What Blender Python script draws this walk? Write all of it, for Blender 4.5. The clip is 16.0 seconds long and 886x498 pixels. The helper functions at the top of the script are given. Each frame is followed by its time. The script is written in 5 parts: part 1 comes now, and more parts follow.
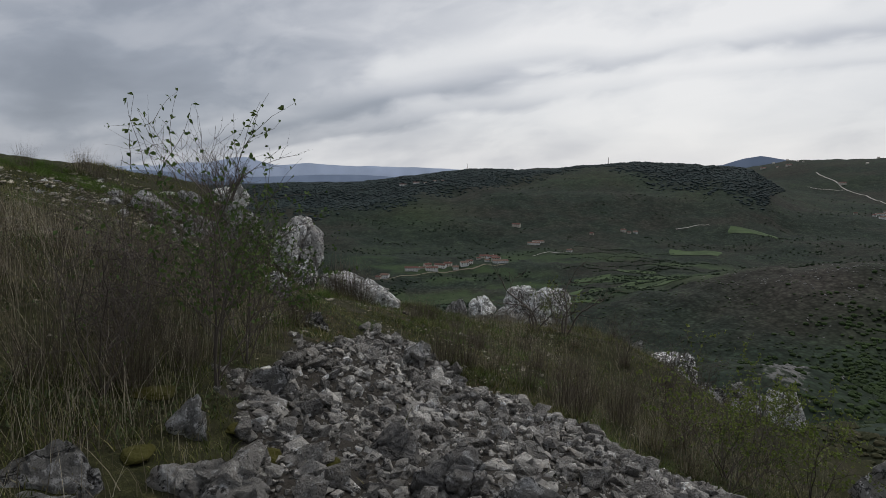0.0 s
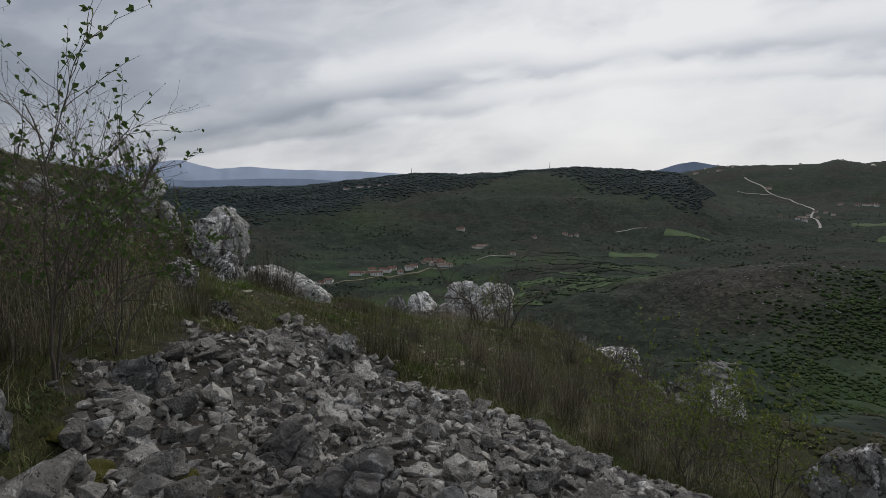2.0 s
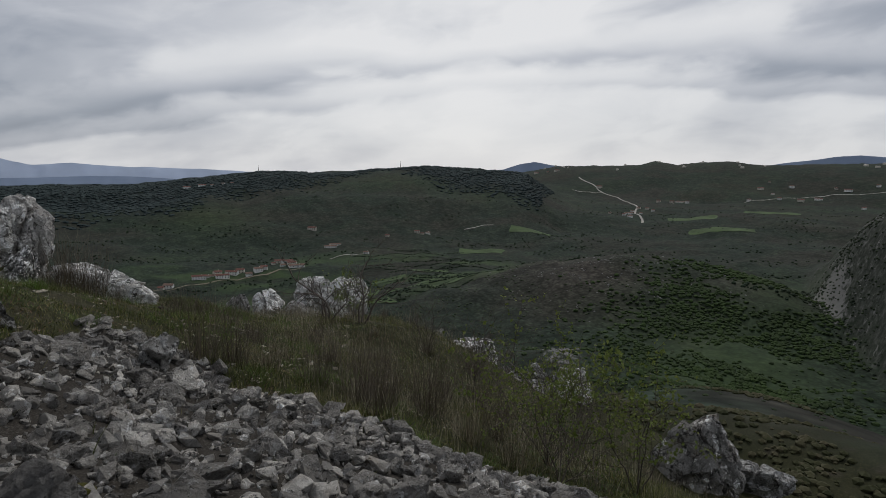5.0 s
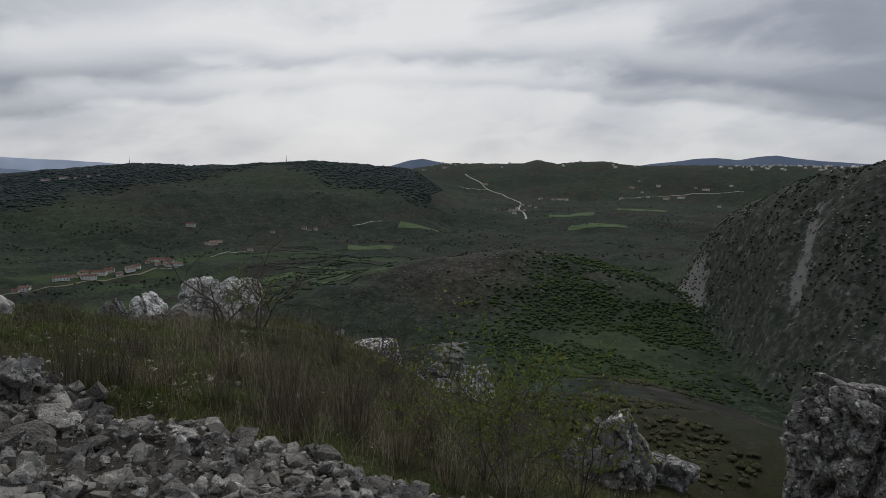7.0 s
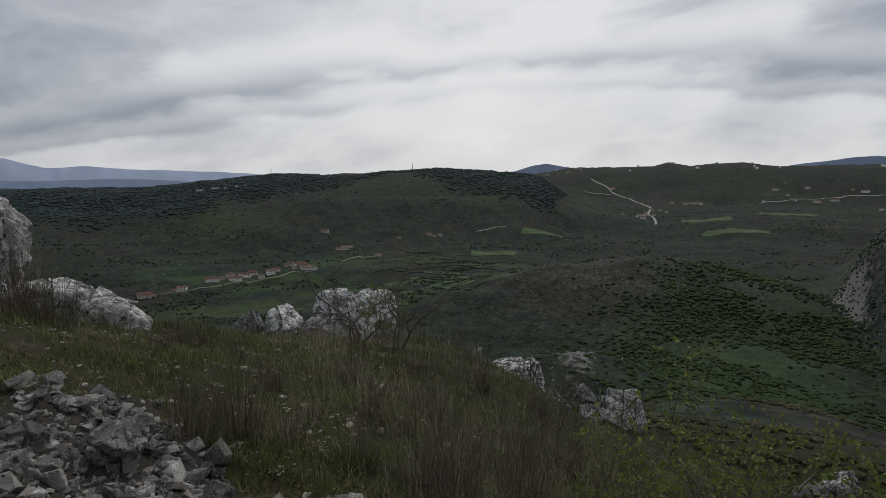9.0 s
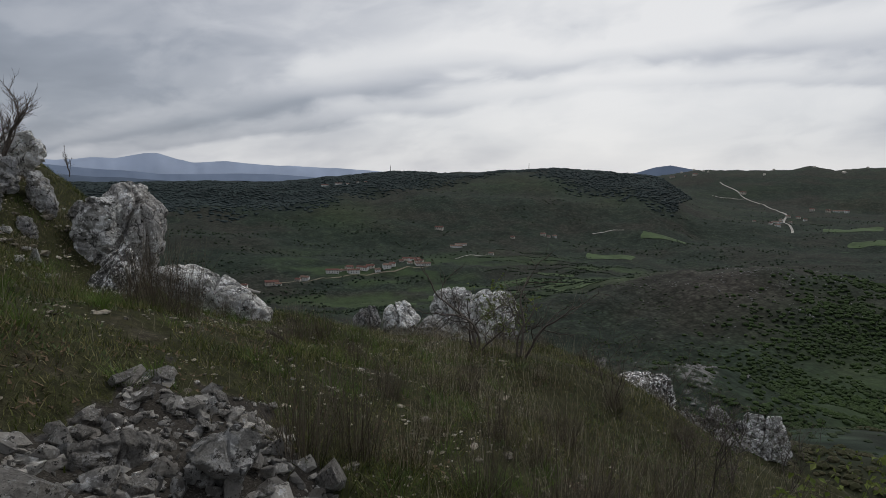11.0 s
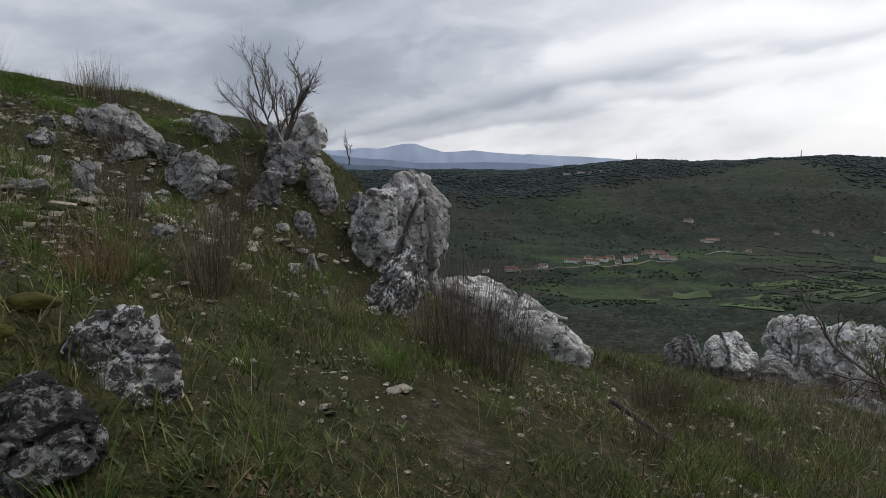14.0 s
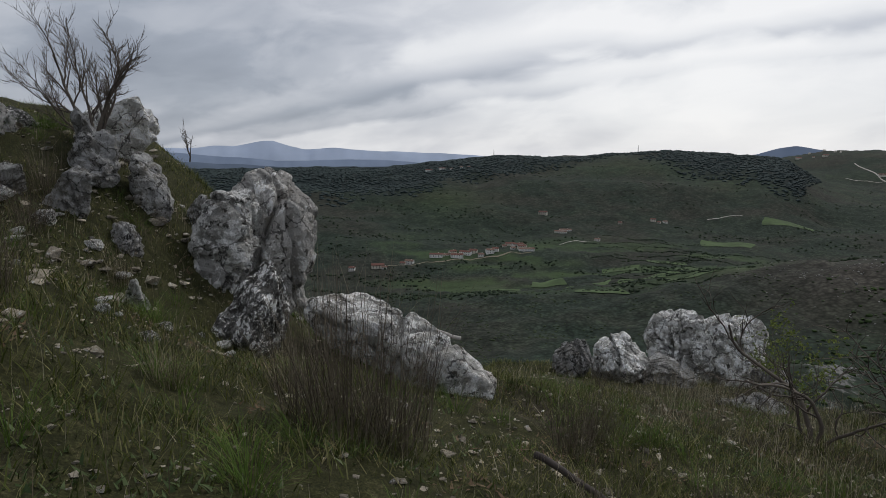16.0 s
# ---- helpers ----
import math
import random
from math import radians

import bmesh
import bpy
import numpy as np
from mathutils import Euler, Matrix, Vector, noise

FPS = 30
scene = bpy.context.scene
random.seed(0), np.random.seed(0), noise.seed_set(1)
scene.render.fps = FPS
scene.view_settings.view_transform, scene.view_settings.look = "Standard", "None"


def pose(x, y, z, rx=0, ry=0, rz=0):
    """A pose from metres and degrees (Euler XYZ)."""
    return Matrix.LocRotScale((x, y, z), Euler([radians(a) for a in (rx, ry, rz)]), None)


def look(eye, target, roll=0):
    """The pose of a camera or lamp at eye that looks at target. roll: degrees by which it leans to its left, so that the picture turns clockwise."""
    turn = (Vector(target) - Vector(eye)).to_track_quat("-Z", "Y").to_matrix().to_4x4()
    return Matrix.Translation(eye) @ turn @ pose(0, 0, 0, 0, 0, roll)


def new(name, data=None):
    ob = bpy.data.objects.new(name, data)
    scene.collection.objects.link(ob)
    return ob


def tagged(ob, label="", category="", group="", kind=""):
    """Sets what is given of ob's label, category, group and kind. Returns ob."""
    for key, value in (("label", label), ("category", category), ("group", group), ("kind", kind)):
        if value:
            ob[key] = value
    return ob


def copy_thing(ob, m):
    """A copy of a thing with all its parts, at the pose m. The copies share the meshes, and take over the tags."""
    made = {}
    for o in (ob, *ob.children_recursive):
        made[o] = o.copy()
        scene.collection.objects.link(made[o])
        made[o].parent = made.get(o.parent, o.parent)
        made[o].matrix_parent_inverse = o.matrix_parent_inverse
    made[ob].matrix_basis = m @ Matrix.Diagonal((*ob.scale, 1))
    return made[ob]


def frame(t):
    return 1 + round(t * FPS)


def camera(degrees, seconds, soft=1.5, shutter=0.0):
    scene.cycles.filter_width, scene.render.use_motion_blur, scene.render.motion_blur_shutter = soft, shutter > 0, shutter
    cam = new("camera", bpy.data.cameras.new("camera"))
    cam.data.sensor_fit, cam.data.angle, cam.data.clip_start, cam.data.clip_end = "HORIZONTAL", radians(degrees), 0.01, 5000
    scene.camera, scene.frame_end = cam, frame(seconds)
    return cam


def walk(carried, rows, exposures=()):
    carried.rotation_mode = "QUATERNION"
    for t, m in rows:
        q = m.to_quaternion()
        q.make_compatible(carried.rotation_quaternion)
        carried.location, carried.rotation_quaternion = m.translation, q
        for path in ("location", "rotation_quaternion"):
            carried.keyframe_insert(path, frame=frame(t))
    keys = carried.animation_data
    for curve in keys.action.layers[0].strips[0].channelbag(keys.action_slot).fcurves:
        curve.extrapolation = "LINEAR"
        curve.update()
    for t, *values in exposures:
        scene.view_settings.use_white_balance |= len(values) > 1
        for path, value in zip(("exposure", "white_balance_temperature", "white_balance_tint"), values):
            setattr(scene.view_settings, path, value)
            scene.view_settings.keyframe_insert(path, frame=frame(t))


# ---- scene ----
cam = camera(70.3, 16.0, 0.85)
PATH = [
    (0, (0.058, 0.183, 1.462), (0.059, 2.165, 1.2), 0.1),
    (0.5, (0.147, 0.388, 1.298), (0.216, 2.37, 1.04), -0.2),
    (1, (0.182, 0.771, 1.136), (0.314, 2.748, 0.868), 0.1),
    (1.5, (0.212, 1.129, 0.926), (0.365, 3.106, 0.662), 0.3),
    (2, (0.308, 1.208, 0.957), (0.484, 3.185, 0.709), 0.3),
    (2.5, (0.142, 1.385, 0.971), (0.328, 3.36, 0.715), 0.6),
    (3, (0.124, 1.462, 1.017), (0.314, 3.437, 0.769), 0.2),
    (3.5, (0.188, 1.621, 0.846), (0.424, 3.591, 0.595), 0.3),
    (4, (0.27, 1.835, 0.841), (0.609, 3.79, 0.585), 0.5),
    (4.5, (0.378, 2.007, 0.765), (0.894, 3.923, 0.519), 0.4),
    (5, (0.509, 2.177, 0.603), (1.139, 4.059, 0.355), 0.7),
    (5.2, (0.527, 2.24, 0.607), (1.165, 4.12, 0.365), 0.7),
    (7.3, (0.299, 3.329, 0.497), (1.268, 5.06, 0.246), 1.6),
    (7.5, (0.243, 3.479, 0.503), (1.18, 5.23, 0.262), 1.1),
    (8, (0.406, 4.087, 0.444), (1.308, 5.854, 0.194), 0.7),
    (8.5, (0.584, 4.564, 0.421), (1.478, 6.336, 0.174), 0.6),
    (9, (0.554, 5.036, 0.437), (1.149, 6.93, 0.195), 0.5),
    (9.2, (0.611, 5.167, 0.506), (0.971, 7.121, 0.273), -0.0),
    (11.3, (0.448, 6.331, 0.285), (0.693, 8.299, 0.024), 1.5),
    (11.5, (0.341, 6.621, 0.272), (0.584, 8.586, -0.01), 2.0),
    (12, (-0.071, 7.228, 0.317), (-0.196, 9.206, 0.047), 1.3),
    (12.5, (-0.205, 7.618, 0.393), (-0.491, 9.579, 0.123), 0.6),
    (13, (-0.472, 8.205, 0.281), (-0.884, 10.141, -0.005), 0.9),
    (13.5, (-0.736, 8.816, 0.223), (-1.235, 10.729, -0.078), 0.6),
    (14, (-1.044, 9.264, 0.223), (-1.54, 11.178, -0.08), 1.1),
    (14.5, (-1.332, 9.483, 0.308), (-1.822, 11.402, 0.029), 0.6),
    (15, (-1.315, 9.661, 0.275), (-1.633, 11.615, -0.009), 0.6),
    (15.5, (-1.409, 10.173, 0.305), (-1.654, 12.138, 0.028), 0.5),
    (16, (-1.45, 10.688, 0.172), (-1.526, 12.663, -0.133), 0.8),
]
EXPO = [(0, -0.05), (5, -0.14), (7, -0.18), (9.2, -0.17), (11.5, -0.05), (12.5, 0.09), (14, 0.24), (15, 0.21), (16, 0.08)]
walk(cam, [(t, look(eye, target, roll)) for t, eye, target, roll in PATH], EXPO)

# ---- world, sun ----
SUN_AZ, SUN_EL = 32.0, 48.0
wd = bpy.data.worlds.new("overcast_sky")
scene.world = wd
wd.use_nodes = True
wn, wl = wd.node_tree.nodes, wd.node_tree.links
wn.clear()


def wnode(kind, **sets):
    n = wn.new(kind)
    for k, v in sets.items():
        n.inputs[k].default_value = v
    return n


def wmath(op, a, b=0.0, c=0.0):
    n = wn.new("ShaderNodeMath")
    n.operation = op
    for i, v in enumerate((a, b, c)):
        if isinstance(v, (int, float)):
            n.inputs[i].default_value = v
        else:
            wl.new(v, n.inputs[i])
    return n.outputs[0]


def build_sky():
    co = wn.new("ShaderNodeTexCoord").outputs["Generated"]
    sep = wn.new("ShaderNodeSeparateXYZ")
    wl.new(co, sep.inputs[0])
    dx, dy, dz = sep.outputs
    # the cloud layer is a plane overhead: streets of cloud run along one diagonal
    zz = wmath("ADD", wmath("MAXIMUM", dz, 0.0), 0.2)
    px, py = wmath("DIVIDE", dx, zz), wmath("DIVIDE", dy, zz)
    v = wmath("MULTIPLY", wmath("ADD", px, py), 0.7071)
    u = wmath("MULTIPLY", wmath("SUBTRACT", px, py), 0.7071)
    v = wmath("SUBTRACT", v, wmath("MULTIPLY", wmath("ADD", u, 2.0), 0.25))
    comb = wn.new("ShaderNodeCombineXYZ")
    wl.new(wmath("MULTIPLY", u, 0.85), comb.inputs[0])
    wl.new(v, comb.inputs[1])

    def fractal(scale, detail, rough, off, dist=0.0):
        n = wn.new("ShaderNodeTexNoise")
        n.inputs["Scale"].default_value, n.inputs["Detail"].default_value = scale, detail
        n.inputs["Roughness"].default_value, n.inputs["Distortion"].default_value = rough, dist
        add = wn.new("ShaderNodeVectorMath")
        add.operation = "ADD"
        add.inputs[1].default_value = off
        wl.new(comb.outputs[0], add.inputs[0])
        wl.new(add.outputs[0], n.inputs["Vector"])
        return n.outputs["Fac"]

    big = fractal(1.0, 2.0, 0.45, (3.1, 0.4, 0.0), 0.3)
    mid = fractal(1.2, 4.0, 0.5, (7.7, 2.2, 0.3), 0.15)
    puff = wmath("MULTIPLY", wmath("SUBTRACT", mid, 0.36), 3.6)
    puff.node.use_clamp = True
    fine = fractal(2.4, 4.0, 0.5, (1.2, 5.5, 1.0), 0.1)
    # rounded heaps of cloud, as broad as they stand deep
    heap_co = wn.new("ShaderNodeCombineXYZ")
    wl.new(dx, heap_co.inputs[0])
    wl.new(dy, heap_co.inputs[1])
    wl.new(wmath("ADD", wmath("MULTIPLY", dz, 2.6), wmath("MULTIPLY", dx, -0.35)), heap_co.inputs[2])

    def heap(scale, detail, rough, low, high):
        n = wn.new("ShaderNodeTexNoise")
        n.inputs["Scale"].default_value, n.inputs["Detail"].default_value = scale, detail
        n.inputs["Roughness"].default_value, n.inputs["Distortion"].default_value = rough, 0.35
        wl.new(heap_co.outputs[0], n.inputs["Vector"])
        out = wn.new("ShaderNodeMapRange")
        out.interpolation_type = "SMOOTHSTEP"
        out.inputs["From Min"].default_value, out.inputs["From Max"].default_value = low, high
        wl.new(n.outputs["Fac"], out.inputs["Value"])
        return out.outputs["Result"]

    heaps, wisps = heap(3.4, 4.0, 0.48, 0.34, 0.64), heap(7.5, 5.0, 0.52, 0.34, 0.66)
    vw = wmath("ADD", v, wmath("MULTIPLY", wmath("SUBTRACT", heaps, 0.5), 0.22))
    vw = wmath("ADD", vw, wmath("MULTIPLY", wmath("SUBTRACT", wisps, 0.5), 0.07))

    def street(at, width):
        q = wmath("DIVIDE", wmath("SUBTRACT", vw, at), width)
        return wmath("POWER", 2.718, wmath("MULTIPLY", wmath("MULTIPLY", q, q), -1.0))

    sx, sy, sz = (math.sin(radians(20)) * math.cos(radians(20)), math.cos(radians(20)) * math.cos(radians(20)), math.sin(radians(20)))
    near = wmath("ADD", wmath("ADD", wmath("MULTIPLY", dx, sx), wmath("MULTIPLY", dy, sy)), wmath("MULTIPLY", dz, sz))
    near = wmath("POWER", wmath("MAXIMUM", near, 0.0), 8.0)
    pale = wmath("MULTIPLY", wmath("SUBTRACT", vw, 2.66), 7.0)
    pale.node.use_clamp = True
    b = wmath("MULTIPLY_ADD", wmath("SUBTRACT", big, 0.5), 0.26, 0.34)
    b = wmath("ADD", b, wmath("MULTIPLY", wmath("SUBTRACT", puff, 0.5), 0.05))
    b = wmath("ADD", b, wmath("MULTIPLY", wmath("SUBTRACT", fine, 0.5), 0.04))
    b = wmath("ADD", b, wmath("MULTIPLY", wmath("SUBTRACT", heaps, 0.5), 0.20))
    b = wmath("ADD", b, wmath("MULTIPLY", wmath("SUBTRACT", wisps, 0.5), 0.13))
    b = wmath("ADD", b, wmath("MULTIPLY", near, 0.36))
    b = wmath("ADD", b, wmath("MULTIPLY", wmath("POWER", near, 6.0), 0.22))
    b = wmath("ADD", b, wmath("MULTIPLY", street(1.98, 0.15), wmath("MULTIPLY_ADD", near, 0.34, 0.04)))
    b = wmath("ADD", b, wmath("MULTIPLY", street(2.50, 0.12), wmath("MULTIPLY_ADD", near, 0.22, 0.0)))
    b = wmath("ADD", b, wmath("MULTIPLY", pale, 0.20))
    b = wmath("SUBTRACT", b, wmath("MULTIPLY", street(2.26, 0.08), 0.10))
    b = wmath("SUBTRACT", b, wmath("MULTIPLY", street(1.05, 0.42), 0.06))
    b = wmath("ADD", b, wmath("MULTIPLY", street(-0.2, 0.5), 0.10))
    ramp = wn.new("ShaderNodeValToRGB")
    wl.new(b, ramp.inputs[0])
    e = ramp.color_ramp.elements
    e[0].position, e[0].color = 0.0, (0.205, 0.23, 0.28, 1)
    e[1].position, e[1].color = 1.0, (0.85, 0.85, 0.86, 1)
    for p, c in ((0.3, (0.335, 0.365, 0.425, 1)), (0.52, (0.54, 0.56, 0.61, 1)), (0.75, (0.74, 0.75, 0.775, 1))):
        n = ramp.color_ramp.elements.new(p)
        n.color = c
    cloud = wnode("ShaderNodeBackground", Strength=1.0)
    wl.new(ramp.outputs[0], cloud.inputs["Color"])
    sky = wn.new("ShaderNodeTexSky")
    sky.sky_type, sky.sun_disc = "NISHITA", False
    sky.sun_elevation, sky.sun_rotation = radians(SUN_EL), radians(SUN_AZ)
    blue = wnode("ShaderNodeBackground", Strength=0.1)
    wl.new(sky.outputs[0], blue.inputs["Color"])
    mix = wnode("ShaderNodeMixShader", Fac=0.94)
    wl.new(blue.outputs[0], mix.inputs[1])
    wl.new(cloud.outputs[0], mix.inputs[2])
    out = wn.new("ShaderNodeOutputWorld")
    wl.new(mix.outputs[0], out.inputs["Surface"])


build_sky()
sun_data = bpy.data.lights.new("sun", "SUN")
sun_data.energy, sun_data.angle, sun_data.color = 1.3, radians(18), (1.0, 0.96, 0.9)
sun = new("sun", sun_data)
SUN_DIR = Vector((math.sin(radians(SUN_AZ)) * math.cos(radians(SUN_EL)), math.cos(radians(SUN_AZ)) * math.cos(radians(SUN_EL)), math.sin(radians(SUN_EL))))
sun.matrix_world = look(SUN_DIR * 50, (0, 0, 0))

# ---- noise on arrays ----


def lattice(ix, iy, iz, seed):
    h = (ix * 374761393 + iy * 668265263 + iz * 1274126177 + seed * 974711) & 0xFFFFFFFF
    h = ((h ^ (h >> 13)) * 1103515245) & 0xFFFFFFFF
    h = ((h ^ (h >> 16)) * 668265263) & 0xFFFFFFFF
    return ((h ^ (h >> 15)) & 0xFFFFFF) / float(0xFFFFFF) * 2.0 - 1.0


def vnoise(x, y, z=0.0, seed=0):
    """Smooth value noise in -1..1 on arrays."""
    x, y, z = np.broadcast_arrays(np.asarray(x, float), np.asarray(y, float), np.asarray(z, float))
    fx, fy, fz = np.floor(x), np.floor(y), np.floor(z)
    ix, iy, iz = fx.astype(np.int64), fy.astype(np.int64), fz.astype(np.int64)
    tx, ty, tz = x - fx, y - fy, z - fz
    tx, ty, tz = (t * t * t * (t * (t * 6 - 15) + 10) for t in (tx, ty, tz))
    tot = 0.0
    for a in (0, 1):
        for b in (0, 1):
            for c in (0, 1):
                w = (tx if a else 1 - tx) * (ty if b else 1 - ty) * (tz if c else 1 - tz)
                tot = tot + w * lattice(ix + a, iy + b, iz + c, seed)
    return tot


def fbm(x, y, z=0.0, octaves=4, seed=0, gain=0.5):
    tot, amp, k = 0.0, 1.0, 1.0
    for o in range(octaves):
        tot = tot + amp * vnoise(x * k + 3.7 * o, y * k + 1.3 * o, np.asarray(z) * k + 7.1 * o, seed + o)
        amp, k = amp * gain, k * 2.03
    return tot


def smooth(t):
    t = np.clip(t, 0, 1)
    return t * t * (3 - 2 * t)


# ---- the lie of the land ----
# gentle swells of the hilltop on a 6 m grid, over a plane that falls to the east and north
SWELLS = [
    [-0.78, -0.6, 0.08, 0.3, 0.99, 0.9, 0.05], [-0.08, -0.54, 0.77, 0.18, -0.13, 0.91, 1.61], [0.38, 0.37, -0.17, 0.27, -0.5, -0.83, 1.04],
    [0.38, 0.5, 0.04, -0.1, 1.7, 0.17, -0.69], [0.07, -0.26, -0.26, -0.35, -0.77, 0.13, -0.08], [-0.0, -0.05, 0.04, -0.15, -0.56, -0.52, -0.21]]
PLANE = (-0.784, -0.295, -0.132)


def hill_top(x, y):
    z = PLANE[0] + PLANE[1] * x + PLANE[2] * y
    for i, row in enumerate(SWELLS):
        for j, h in enumerate(row):
            z = z + h * np.exp(-((x + 12 - 6 * i) ** 2 + (y + 4 - 6 * j) ** 2) / 35.28)
    # the bank's rocky brow and the hollows at its foot
    for cx, cy, rad, h in ((-6.5, 18.8, 1.3, 1.05), (-3.9, 17.4, 0.9, -0.4), (-4.0, 21.8, 1.5, -0.6), (-2.8, 20.8, 1.2, -0.4), (-0.6, 17.9, 1.0, 0.25), (-2.95, 11.1, 0.7, 0.12), (9.0, 22.6, 2.4, -0.55), (11.5, 20.5, 3.0, -0.7), (8.5, 11.5, 1.6, -0.4), (-12.0, 19.0, 2.2, -0.32)):
        z = z + h * np.exp(-((x - cx) ** 2 + (y - cy) ** 2) / (2 * rad * rad))
    return z


def valley(x, y):
    """Heights of the valley and the hills beyond, by bearing (degrees east of the first view) and range."""
    r = np.hypot(x, y)
    az = np.degrees(np.arctan2(x, y))
    base = np.interp(r, (0, 30, 60, 120, 250, 500, 900, 1300, 2600, 3400, 4700), (0, -8, -27, -58, -106, -138, -148, -141, -104, -42, -14))
    base = base - smooth((10 - az) / 12) * smooth((r - 2300) / 900) * 130
    # the wooded ridge across the valley
    crest = np.interp(az, (-40, -17, -8, -3, 2.4, 6, 9, 13, 16.8, 22, 26, 29, 36), (-70, -64, -62, -36, -10, -12, -14, 4, 17, 9, -6, -75, -110))
    rr = 2300 + 60 * np.sin(az * 0.4)
    up = np.where(r < rr, smooth((r - 1150) / (rr - 1150)) ** 1.15, 1 - smooth((r - rr) / 900))
    side = 1 - smooth((az - 25) / 10)
    h = base + np.maximum(crest - base, 0) * up * side
    spurs = fbm(x / 420, y / 420, 0, 4, 5) * 16 * smooth((r - 250) / 500) * (1 - 0.75 * up) * (1 - 0.6 * smooth((r - 2500) / 900))
    h = h + spurs + fbm(x / 190, y / 190, 0, 3, 9) * 10 * up * (1 - up) * 4
    # a brown knoll and its rocky foot
    def knoll(a, d, rad, height):
        cx, cy = d * math.sin(radians(a)), d * math.cos(radians(a))
        return height * np.exp(-((x - cx) ** 2 + (y - cy) ** 2) / (2 * rad * rad))
    h = h + knoll(28, 640, 130, 26) + knoll(35, 620, 110, 22) + knoll(43, 650, 90, 18) + knoll(29, 290, 45, 30) + knoll(52, 112, 30, 11) + knoll(40, 75, 20, 7)
    # the crag to the east: its foot comes nearer to the south, its brow climbs
    foot = np.interp(az, (48.5, 50, 52, 56.5, 62, 70, 100), (640, 610, 540, 390, 320, 270, 220))
    brow = foot + np.interp(az, (48.5, 51, 54, 58, 70), (60, 90, 130, 165, 175))
    rise = np.interp(az, (48.3, 49.4, 50.2, 51, 52.1, 53.7, 55.6, 57.4, 59.2, 61.6, 66, 72, 130), (-13, -9.2, -7.9, -6.2, -4.4, -2.9, -1.6, -0.5, 0.3, 1.0, 1.8, 2.2, 2.0))
    ramp_up = np.clip((r - foot) / (brow - foot), 0, 1)
    face = (0.65 * ramp_up + 0.35 * smooth(ramp_up)) * smooth((az - 48.2) / 1.2)
    h = h + np.maximum(brow * np.tan(np.radians(rise)) - h, 0) * face * (1 - smooth((r - brow - 60) / 500)) + fbm(x / 38, y / 38, 0, 4, 21) * 3.5 * face * (1 - ramp_up ** 6)
    # the plateau on the right-hand skyline, with two low hills
    level = np.interp(az, (20, 24, 29, 34, 35.6, 36.8, 38.6, 41, 42.8, 45, 50, 60, 90), (0.0, 0.2, 0.5, 0.6, 0.66, 1.0, 0.72, 0.95, 1.02, 0.7, 0.85, 1.0, 1.0))
    lift = smooth((r - 2500) / 1150) * smooth((az - 23) / 6) * (1 - smooth((az - 95) / 20))
    h = h * (1 - lift) + 3650 * np.tan(np.radians(level)) * lift
    # behind and to the west the ground stays high
    back = smooth((-az - 38) / 22) + smooth((az - 100) / 30)
    return h * (1 - np.clip(back, 0, 1)) + 2.0 * np.clip(back, 0, 1)


def lay(x, y):
    """Height of the ground."""
    x, y = np.asarray(x, float), np.asarray(y, float)
    r = np.hypot(x, y - 8)
    k = smooth((r - 19) / 24)
    xc, yc = np.clip(x, -24, 26), np.clip(y, -18, 40)
    top = hill_top(xc, yc)
    # past the brow the slope breaks away steeply
    brow_y = np.interp(x, (-40, -14, -8, -5.5, -3.2, 0, 4, 8, 12, 16, 30), (40, 30, 24, 21.5, 19.8, 22.4, 25.2, 25.2, 25.8, 23, 12))
    brow_x = np.interp(y, (-30, 0, 6, 9, 13, 20, 24, 40), (9, 7.5, 8.6, 9.8, 11.6, 15, 16.5, 16.5))
    over = np.maximum(np.clip(y - brow_y, 0, 14), np.clip(x - brow_x, 0, 14))
    top = top - 0.75 * over * over / (over + 1.2)
    z = top * (1 - k) + valley(x, y) * k
    near = 1 - smooth((r - 30) / 40)
    z = z + near * (0.10 * fbm(x / 1.7, y / 1.7, 0, 3, 31) + 0.03 * fbm(x / 0.35, y / 0.35, 0, 2, 37))
    z = z + (1 - near) * fbm(x / 30, y / 30, 0, 3, 41) * np.clip(r / 120, 0, 3.0)
    return z


def ground_z(x, y):
    return float(lay(x, y))


# where the scree lies
SCREE_EDGE = ((-1.2, 1.5), (-1.4, 4.3), (-2.1, 6.3), (-1.9, 7.6), (-1.35, 9.0), (-1.35, 10.6), (-1.2, 11.4), (-0.75, 11.9), (-0.35, 11.3), (0.0, 10.5), (1.0, 9.8), (2.3, 8.85), (3.9, 7.5), (4.3, 6.0), (3.6, 3.0), (2.2, 0.8), (0.0, 0.2))


def inside(x, y, poly):
    x, y = np.asarray(x, float), np.asarray(y, float)
    hit = np.zeros(x.shape, bool)
    for (x0, y0), (x1, y1) in zip(poly, poly[1:] + poly[:1]):
        cross = ((y0 > y) != (y1 > y)) & (x < (x1 - x0) * (y - y0) / ((y1 - y0) or 1e-9) + x0)
        hit ^= cross
    return hit


def on_scree(x, y):
    return inside(x + 0.35 * fbm(x / 0.7, y / 0.7, 0, 2, 3), y + 0.35 * fbm(x / 0.7, y / 0.7, 5, 2, 4), SCREE_EDGE)

# ---- materials ----


